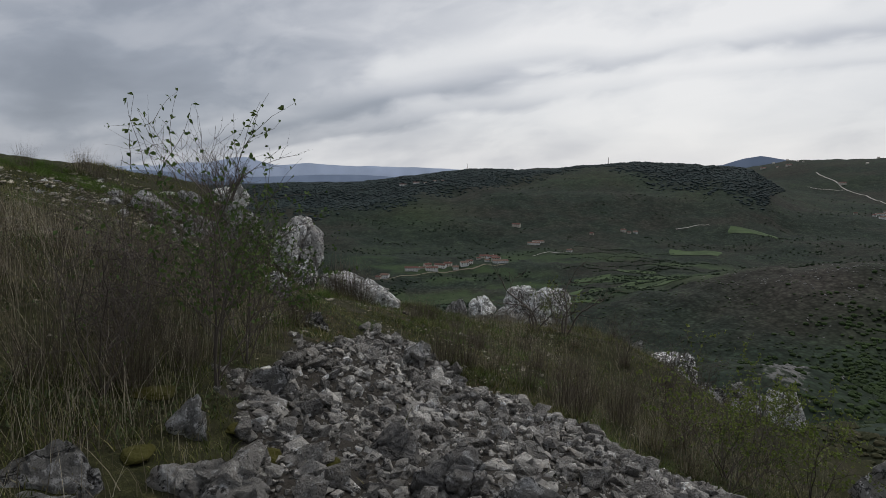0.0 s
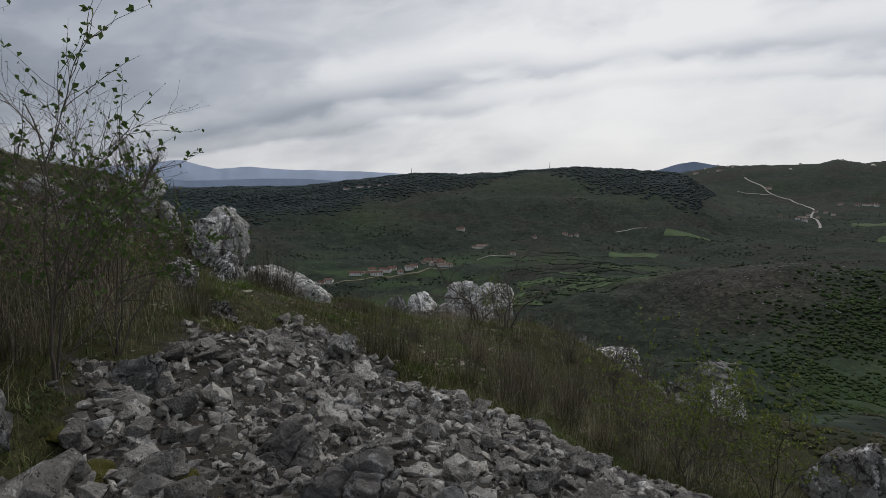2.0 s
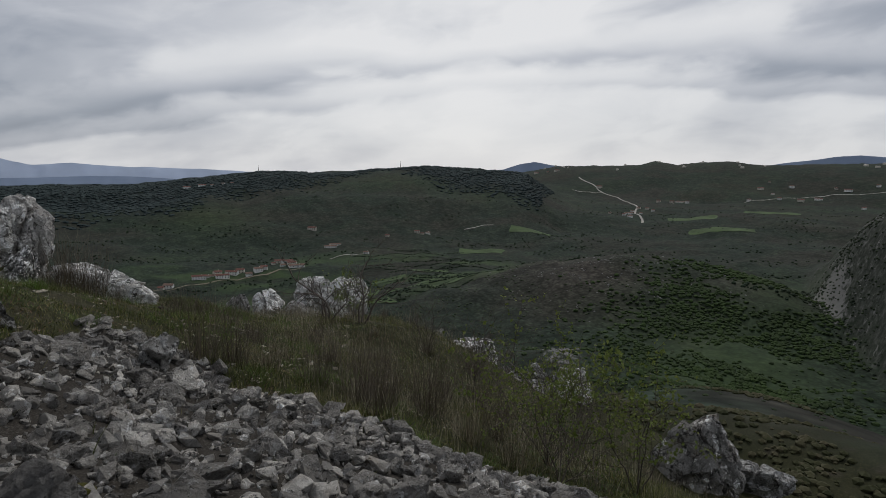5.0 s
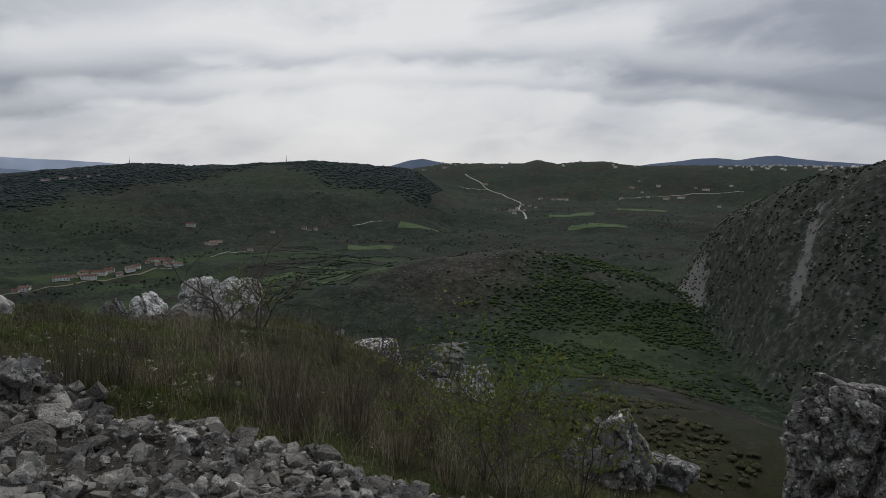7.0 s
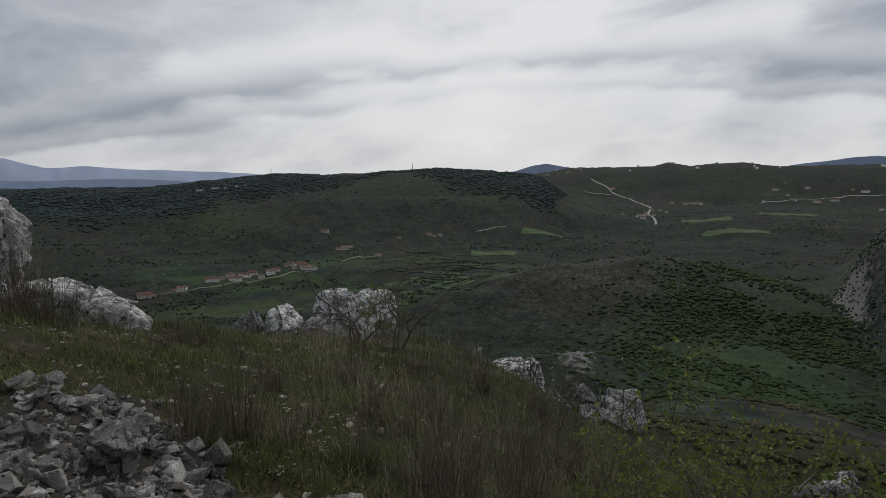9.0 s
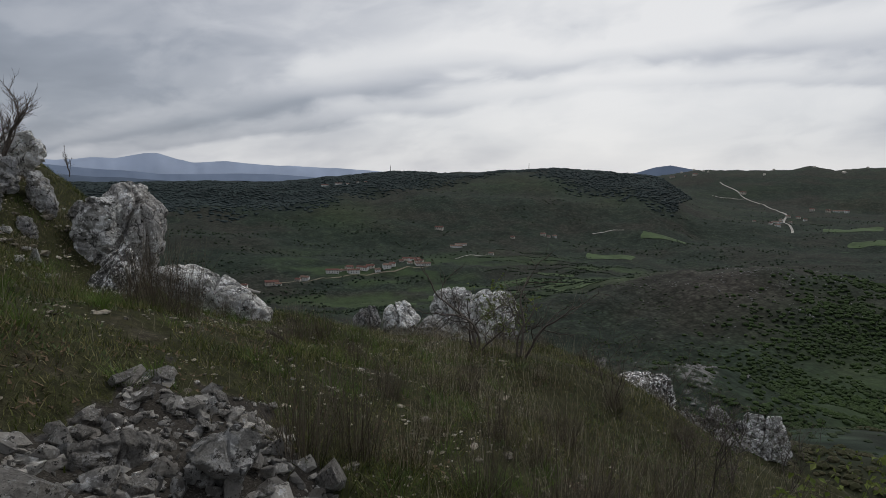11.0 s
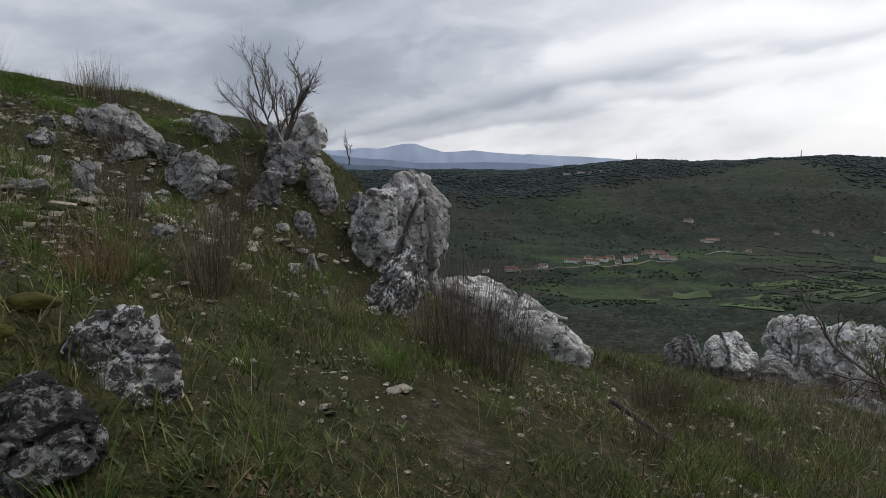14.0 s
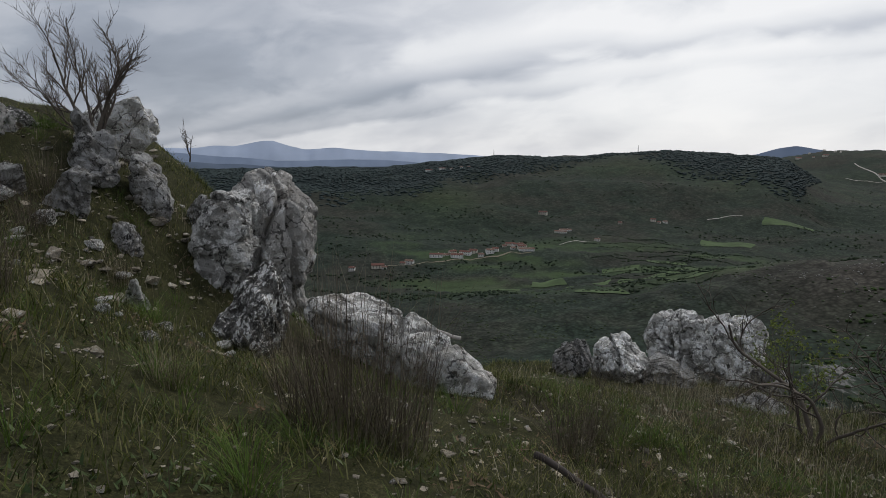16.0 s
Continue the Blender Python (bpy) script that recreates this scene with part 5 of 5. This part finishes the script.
def house(w, d, h, wall, roof, storeys):
    t = thing("house", "small rendered village house with a tiled gable roof", "house", group="houses of the valley")
    hw, hd, pk = w / 2, d / 2, 0.24 * d
    v = [(-hw, -hd, -3), (hw, -hd, -3), (hw, hd, -3), (-hw, hd, -3), (-hw, -hd, h), (hw, -hd, h), (hw, hd, h), (-hw, hd, h), (-hw, 0, h + pk), (hw, 0, h + pk)]
    part("wall", mesh_from("wall", v, [[0, 1, 5, 4], [2, 3, 7, 6], [1, 2, 6, 9, 5], [3, 0, 4, 8, 7], [3, 2, 1, 0]], wall), t)
    o, th = 0.6, 0.3
    a = [(-hw - o, -hd - o, h - 0.48 * o + 0.05), (hw + o, -hd - o, h - 0.48 * o + 0.05), (hw + o, 0, h + pk + 0.05), (-hw - o, 0, h + pk + 0.05), (hw + o, hd + o, h - 0.48 * o + 0.05), (-hw - o, hd + o, h - 0.48 * o + 0.05)]
    b = [(x, y, z + th) for x, y, z in a]
    f = [[0, 3, 2, 1], [3, 5, 4, 2], [6, 7, 8, 9], [9, 8, 10, 11], [0, 1, 7, 6], [5, 11, 10, 4], [1, 2, 8, 7], [2, 4, 10, 8], [0, 6, 9, 3], [3, 9, 11, 5]]
    part("roof", mesh_from("roof", a + b, f, roof), t)
    win = box_mesh("window", -0.6, -0.04, -0.7, 0.6, 0.06, 0.7, PANE)
    for s in range(storeys):
        for k in range(max(3, int(w / 4.5))):
            part("window", win, t, m=pose(-hw + w * (k + 0.5) / max(3, int(w / 4.5)), -hd - 0.03, 1.6 + 2.8 * s))
    part("chimney", box_mesh("chimney", -0.35, -0.35, 0, 0.35, 0.35, 1.8, wall), t, m=pose(hw * 0.4, d * 0.18, h + pk * 0.5))
    return t


def build_village():
    kinds = [house(11, 8, 5.6, WALL_W, ROOF_R, 2), house(13, 8.5, 5.6, WALL_C, ROOF_R, 2), house(10, 8, 3.2, WALL_W, ROOF_B, 1), house(15, 9, 5.8, WALL_W, ROOF_B, 2), house(9, 7, 3.2, WALL_C, ROOF_R, 1), house(24, 9, 5.8, WALL_W, ROOF_R, 2), house(30, 9, 3.6, WALL_W, ROOF_B, 1), house(20, 10, 5.6, WALL_C, ROOF_R, 2)]
    near = ((-10.5, 857), (-8.2, 875), (-7.6, 868), (-5.3, 911), (-5.9, 905), (-2.9, 935), (-2.4, 950), (-1.4, 955), (-1.0, 940), (-0.2, 958), (0.5, 965), (1.2, 945), (2.0, 952), (2.5, 960), (3.3, 1024), (3.8, 1050), (4.1, 1005), (4.5, 1040), (4.8, 1000), (5.3, 985), (5.1, 1045), (8.3, 1222), (8.7, 1235), (11.5, 1138), (16.1, 1380), (16.6, 1372), (17.1, 1385), (13.4, 1335), (6.7, 1375))
    far = ((26.8, 3300), (27.8, 3260), (28.6, 3240), (32.3, 2803), (34.5, 1936), (35.2, 2059), (35.7, 2119), (35.0, 1831), (36.4, 2092), (35.9, 1990), (34.9, 2000), (36.9, 2050), (38.4, 2419), (39.1, 2451), (39.6, 2422), (37.3, 2440), (33.3, 1908), (44.3, 2583), (45.7, 2999), (46.5, 2629), (47.3, 2900), (48.0, 2623), (50.3, 2865), (51.1, 2852), (52.2, 2434), (53.0, 2907), (49.2, 2700), (46.0, 2780), (45.1, 2850), (-3.6, 1956), (-1.6, 1925), (-0.7, 1953), (0.0, 1959), (-2.4, 1940))
    rng = np.random.default_rng(3)
    used = set()
    for i, (az, r) in enumerate(near + far):
        x, y = polar(az, r)
        s = rng.uniform(0.72, 0.9) if i < len(near) else (1.15 if r > 2300 else 0.85)
        m = pose(x, y, float(surf(x, y)) + 0.3, 0, 0, -az + rng.uniform(-30, 30))
        j = int(rng.integers(0, 8)) if i >= 8 else (i, 7, 2, 3, 4, 5, 6, 1)[i]
        if j not in used and i < 8:
            ob = kinds[j]
            used.add(j)
            ob.matrix_basis = m
        else:
            ob = copy_thing(kinds[j], m)
        ob.scale = (s, s, s)
    # the far town on the skyline, too small to tell apart
    n = 96
    az, r = np.concatenate((rng.uniform(52, 66, n - 14), rng.uniform(27, 46, 14))), rng.uniform(3250, 3620, n)
    vs, fs = [], []
    for a, q in zip(az, r):
        x, y = polar(a, q)
        z, b, s = float(surf(x, y)), len(vs), rng.uniform(4, 8)
        c, sn = math.cos(a), math.sin(a)
        vs += [(x + s * (dx * c - dy * sn), y + s * (dx * sn + dy * c), z + dz) for dz in (-2, 5) for dx, dy in ((-1, -0.7), (1, -0.7), (1, 0.7), (-1, 0.7))] + [(x - s * c, y - s * sn, z + 8), (x + s * c, y + s * sn, z + 8)]
        fs += [[b, b + 1, b + 5, b + 4], [b + 2, b + 3, b + 7, b + 6], [b + 1, b + 2, b + 6, b + 9, b + 5], [b + 3, b, b + 4, b + 8, b + 7], [b + 4, b + 5, b + 9, b + 8], [b + 8, b + 9, b + 6, b + 7]]
    tagged(new("far_town", mesh_from("far_town", vs, fs, WALL_C)), "pale far houses scattered along the horizon", "houses", kind="stuff")


def ribbon(name, label, pts, width, mat, lift=0.5):
    """A strip draped along bearings and ranges."""
    az, r = np.array(pts, float).T
    t = np.linspace(0, len(pts) - 1, 60 * (len(pts) - 1) + 1)
    a, q = np.radians(np.interp(t, range(len(pts)), az) + 0.12 * np.sin(2.1 * t + az[0])), np.interp(t, range(len(pts)), r)
    x, y = q * np.sin(a), q * np.cos(a)
    dx, dy = np.gradient(x), np.gradient(y)
    n = np.hypot(dx, dy)
    nx, ny = -dy / n * width / 2, dx / n * width / 2
    L, R = np.stack((x + nx, y + ny), -1), np.stack((x - nx, y - ny), -1)
    v = np.vstack([np.column_stack((P, surf(P[:, 0], P[:, 1]) + lift)) for P in (L, R)])
    m = len(t)
    f = [[i, i + 1, m + i + 1, m + i] for i in range(m - 1)]
    tagged(new(name, mesh_from(name, v, f, mat)), label, "road", kind="structure")


def build_roads():
    ribbon("road", "pale road climbing the far slope", ROAD_CLIMB, 6, ROAD, 1.0)
    ribbon("road", "pale spur of the road on the far slope", ROAD_SPUR, 5, ROAD, 1.0)
    ribbon("road", "pale village street in the valley", ((-8.0, 880), (-4.6, 895), (-1.0, 930), (2.8, 942), (5.75, 975)), 3.0, DIRT, 0.6)
    ribbon("road", "pale lane beside the fields", ((8.1, 1100), (11.8, 1140)), 3.0, ROAD, 0.6)
    ribbon("road", "pale field wall and lane", ((20.3, 1433), (23.1, 1458)), 3, ROAD, 0.8)
    ribbon("road", "pale lane in the far village", ((44.0, 2560), (47.0, 2700), (50.0, 2790), (54.0, 2830)), 6, ROAD, 1.0)
    ribbon("track", "earthen track on the shelf below", ((44.0, 112), (46.8, 113), (49.4, 109), (54.0, 108)), 1.6, DIRT, 0.25)
    ribbon("track", "earthen track on the shelf below", ((44.2, 96), (47.4, 101), (50.5, 107)), 1.4, DIRT, 0.25)


FIELD = plain("meadow_field", (0.055, 0.088, 0.032), 0.95, 0.35, 0.03)


def field(a0, a1, r0, r1, lift=0.8):
    a, q = np.meshgrid(np.radians(np.linspace(a0, a1, 14)), np.linspace(r0, r1, 8), indexing="ij")
    x, y = q * np.sin(a), q * np.cos(a)
    x, y = x + 5 * vnoise(x / 30, y / 30, 0, 1), y + 5 * vnoise(x / 30, y / 30, 3, 2)
    v = np.stack((x, y, surf(x, y) + lift), -1).reshape(-1, 3)
    f = [[i * 8 + j, (i + 1) * 8 + j, (i + 1) * 8 + j + 1, i * 8 + j + 1] for i in range(13) for j in range(7)]
    tagged(new("field", mesh_from("field", v, f, FIELD)), "green meadow strip in the valley", "field", group="meadow strips", kind="structure")


def crown(seed, squash=0.8):
    d, f = sphere_dirs(1)
    rng = np.random.default_rng(seed)
    return d * rng.uniform(0.62, 1.05, (len(d), 1)) * np.array((1, 1, squash)), np.array(f)


def clumps(name, label, x, y, size, mats, rng, tall=0.8, kinds=6, sink=0.25):
    temps = [crown(40 + k, tall) for k in range(kinds)]
    which = rng.integers(0, kinds, len(x))
    z = surf(x, y) + size * (tall - sink) * 0.6
    vs, fs, base = [], [], 0
    for k, (v, f) in enumerate(temps):
        idx = np.where(which == k)[0]
        if not len(idx):
            continue
        a = rng.uniform(0, 6.28, len(idx))
        c, s = np.cos(a), np.sin(a)
        px = v[None, :, 0] * c[:, None] - v[None, :, 1] * s[:, None]
        py = v[None, :, 0] * s[:, None] + v[None, :, 1] * c[:, None]
        p = np.stack((px, py, np.broadcast_to(v[None, :, 2], px.shape)), -1) * size[idx, None, None] + np.stack((x, y, z), -1)[idx, None, :]
        vs.append(p.reshape(-1, 3))
        fs.append((f[None] + (base + np.arange(len(idx)) * len(v))[:, None, None]).reshape(-1, 3))
        base += p.shape[0] * p.shape[1]
    tagged(new(name, mesh_from(name, np.vstack(vs), np.vstack(fs), mats)), label, "woods", kind="stuff")


def build_woods():
    rng = np.random.default_rng(31)
    # scrub of the near slopes, a close canopy in the gorge
    def spread(n, a0, a1, r0, r1):
        az, r = rng.uniform(a0, a1, n), np.sqrt(rng.uniform(r0 ** 2, r1 ** 2, n))
        return az, r, r * np.sin(np.radians(az)), r * np.cos(np.radians(az))

    def gorge_at(az, r):
        return np.exp(-((az - np.interp(r, (200, 400, 700, 1000), (42, 43, 46.5, 48.5))) / np.interp(r, (200, 400, 700, 1000), (12, 9, 4.0, 2.0))) ** 2) * smooth((r - 190) / 50)

    def bald_at(az, r):
        return np.clip(np.exp(-((az - 29.5) / 4) ** 2 - ((r - 300) / 75) ** 2) + 0.6 * np.exp(-((az - 33) / 9) ** 2 - ((r - 620) / 140) ** 2), 0, 1)

    az, r, x, y = spread(60000, 26, 60, 170, 1000)
    foot = np.interp(az, (48.5, 50, 52, 56.5, 62), (640, 610, 540, 390, 320))
    keep = (rng.uniform(0, 1, len(x)) < gorge_at(az, r) * np.clip(0.6 + 0.9 * fbm(x / 45, y / 45, 0, 3, 12), 0, 1)) & (r < foot + 20)
    x, y, r = x[keep], y[keep], r[keep]
    clumps("gorge_wood", "fresh green young wood filling the gorge", x, y, rng.uniform(1.0, 2.4, len(x)) * np.interp(r, (170, 900), (0.8, 1.5)), GORGE, rng, 0.6)
    n = 18000
    az, r = rng.uniform(-12, 70, n), 55 * (900 / 55) ** rng.uniform(0, 1, n) ** 0.75
    x, y = r * np.sin(np.radians(az)), r * np.cos(np.radians(az))
    keep = rng.uniform(0, 1, n) < np.clip(0.45 + 0.8 * fbm(x / 35, y / 35, 0, 3, 12), 0.06, 1) * (1 - 0.75 * bald_at(az, r)) * (1 - gorge_at(az, r)) * (1 - 0.6 * smooth((r - 600) / 200) * (az < 24))
    x, y, r = x[keep], y[keep], r[keep]
    clumps("scrub", "low dark scrub on the slopes above the gorge", x, y, rng.uniform(0.4, 1.2, len(x)) * np.interp(r, (55, 200, 600), (0.4, 1.0, 1.6)), SCRUB, rng, 0.42)
    # bushes clinging to the crag
    az, r, x, y = spread(9000, 48.5, 72, 250, 760)
    foot = np.interp(az, (48.5, 50, 52, 56.5, 62, 70), (640, 610, 540, 390, 320, 270))
    keep = (r > foot - 20) & (r < foot + 230) & (fbm(x / 22, y / 22, 0, 3, 18) > -0.05) & ~((np.abs(az - 58.3 - (r - foot - 90) * 0.012) < 0.5) & (r > foot + 50) & (r < foot + 120))
    x, y = x[keep], y[keep]
    clumps("crag_bushes", "dark green bushes clinging to the stony crag", x, y, rng.uniform(0.6, 1.7, len(x)), CRAG_BUSH, rng, 0.7)
    # bare rock breaking through the knoll, its foot and the crag
    az, r, x, y = spread(60000, 22, 66, 220, 760)
    foot = np.interp(az, (48.5, 50, 52, 56.5, 62, 70), (640, 610, 540, 390, 320, 270))
    on_crag = (az > 48.8) & (r > foot + 5) & (r < foot + 200)
    want = 0.35 * np.exp(-((az - 29.5) / 3.6) ** 2 - ((r - 300) / 65) ** 2) + 0.10 * np.exp(-((az - 35) / 9) ** 2 - ((r - 600) / 90) ** 2) + 0.16 * on_crag
    keep = (rng.uniform(0, 1, len(x)) < want) & (fbm(x / 16, y / 16, 0, 3, 19) > 0.12)
    x, y = x[keep], y[keep]
    tagged(new("slope_outcrops", joined_stones("slope_outcrops", x, y, rng.uniform(0.8, 3.0, len(x)), rng, FAR_ROCK, 0.1, 0.8, 0.3)), "pale limestone breaking through the scrub of the far slopes", "rocks", kind="stuff")
    # low bushes on the slope just below the brow
    n = 9000
    az, r = rng.uniform(28, 72, n), 24 * (210 / 24) ** rng.uniform(0, 1, n)
    x, y = r * np.sin(np.radians(az)), r * np.cos(np.radians(az))
    keep = (x > 8) & (fbm(x / 9, y / 9, 0, 2, 16) > -0.2)
    x, y, r = x[keep], y[keep], r[keep]
    clumps("slope_bushes", "low brown and green bushes on the lower slope", x, y, rng.uniform(0.12, 0.5, len(x)) * np.interp(r, (24, 210), (0.7, 2.4)), SLOPE_BUSH, rng, 0.6)
    # hedges and trees of the valley floor
    n = 16000
    az, r = rng.uniform(-25, 60, n), 600 * (2400 / 600) ** rng.uniform(0, 1, n)
    x, y = r * np.sin(np.radians(az)), r * np.cos(np.radians(az))
    keep = fbm(x / 90, y / 45, 0, 3, 14) > np.where((r < 1200) & (az > 5) & (az < 26), 0.42, 0.3)
    x, y = x[keep], y[keep]
    clumps("valley_trees", "trees and hedges of the valley floor", x, y, rng.uniform(1.2, 2.8, len(x)), WOODS, rng)
    # rows of hedge along the terraces
    xs, ys = [], []
    for k in range(16):
        q, a0 = 620 + 38 * k + rng.uniform(-8, 8), rng.uniform(10, 16)
        a = np.arange(a0, a0 + rng.uniform(5, 11), 0.13)
        a = a[rng.uniform(0, 1, len(a)) < 0.8]
        rr = q + 14 * np.sin(a * 0.9 + k) + 2.0 * (a - a0) * (k % 3)
        xs.append(rr * np.sin(np.radians(a)))
        ys.append(rr * np.cos(np.radians(a)))
    x, y = np.concatenate(xs), np.concatenate(ys)
    clumps("hedgerows", "dark hedgerows along the valley terraces", x, y, rng.uniform(0.9, 2.0, len(x)), WOODS, rng)
    # the wooded ridge
    n = 17000
    az, r = rng.uniform(-26, 29, n), np.sqrt(rng.uniform(1400 ** 2, 2340 ** 2, n))
    x, y = r * np.sin(np.radians(az)), r * np.cos(np.radians(az))
    low = np.interp(az, (-30, -17, -5, 3, 8, 14, 20, 27, 29), (1560, 1540, 1560, 1800, 2050, 2120, 1850, 1600, 2600))
    keep = r > low + 90 * fbm(x / 160, y / 160, 0, 4, 77) + rng.uniform(-60, 150, n)
    x, y = x[keep], y[keep]
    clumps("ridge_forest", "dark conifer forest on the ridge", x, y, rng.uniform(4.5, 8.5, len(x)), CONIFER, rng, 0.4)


SLOPE_BUSH = plain_leaf("slope_bush", ((0.03, 0.034, 0.014), (0.045, 0.047, 0.021), (0.062, 0.058, 0.03), (0.085, 0.074, 0.046)), 0.95, trans=0, grain=0.2)
GORGE = plain_leaf("gorge_leaves", ((0.024, 0.038, 0.014), (0.032, 0.052, 0.017), (0.042, 0.069, 0.020), (0.047, 0.065, 0.024)), 0.95, trans=0, grain=0.025, single=0.35)
SCRUB = plain_leaf("gorge_scrub", ((0.024, 0.035, 0.019), (0.032, 0.046, 0.022), (0.042, 0.058, 0.026), (0.046, 0.048, 0.032)), 0.95, trans=0, grain=0.03, single=0.45)
CRAG_BUSH = plain_leaf("crag_bush", ((0.024, 0.034, 0.021), (0.032, 0.045, 0.025), (0.045, 0.052, 0.032)), 0.95, trans=0, grain=0.03, single=0.5)
FAR_ROCK = plain("far_limestone", (0.20, 0.195, 0.185), 0.95, 0.3, 0.4)
ROAD_CLIMB = ((30.6, 3035), (31.1, 2916), (32.6, 2719), (34.0, 2560), (35.0, 2330), (35.65, 2141), (35.5, 2000), (35.9, 1861), (36.1, 1720))
ROAD_SPUR = ((30.1, 2720), (31.6, 2690), (32.6, 2719))


def mast(az, r, h):
    x, y = polar(az, r)
    v, f = [], []
    for k, (z, w) in enumerate(((-2, 1.2), (h * 0.6, 0.7), (h, 0.25))):
        v += [(-w, -w, z), (w, -w, z), (w, w, z), (-w, w, z)]
        if k:
            b = 4 * (k - 1)
            f += [[b + i, b + (i + 1) % 4, b + 4 + (i + 1) % 4, b + 4 + i] for i in range(4)]
    f.append([8, 9, 10, 11])
    ob = new("radio_mast", mesh_from("radio_mast", v, f, TWIG))
    ob.matrix_basis = pose(x, y, float(surf(x, y)))
    tagged(ob, "slender radio mast on the wooded ridge", "mast")


build_village()
build_roads()
for a0, a1, r0, r1 in ((13.5, 17.5, 700, 730), (15, 20, 760, 800), (17.5, 21.5, 640, 670), (12, 15, 860, 900), (18, 22, 840, 870), (15.5, 19, 930, 960), (9, 12.5, 700, 740), (6, 9, 760, 790), (20, 24, 1180, 1230), (24.5, 28, 1400, 1450), (38, 42, 1780, 1860), (40, 45, 1560, 1620), (2, 5, 700, 740), (44, 48, 2100, 2200), (10, 14, 590, 620)):
    field(a0, a1, r0, r1)
build_woods()
mast(14.6, 2290, 26)
mast(2.2, 2290, 24)
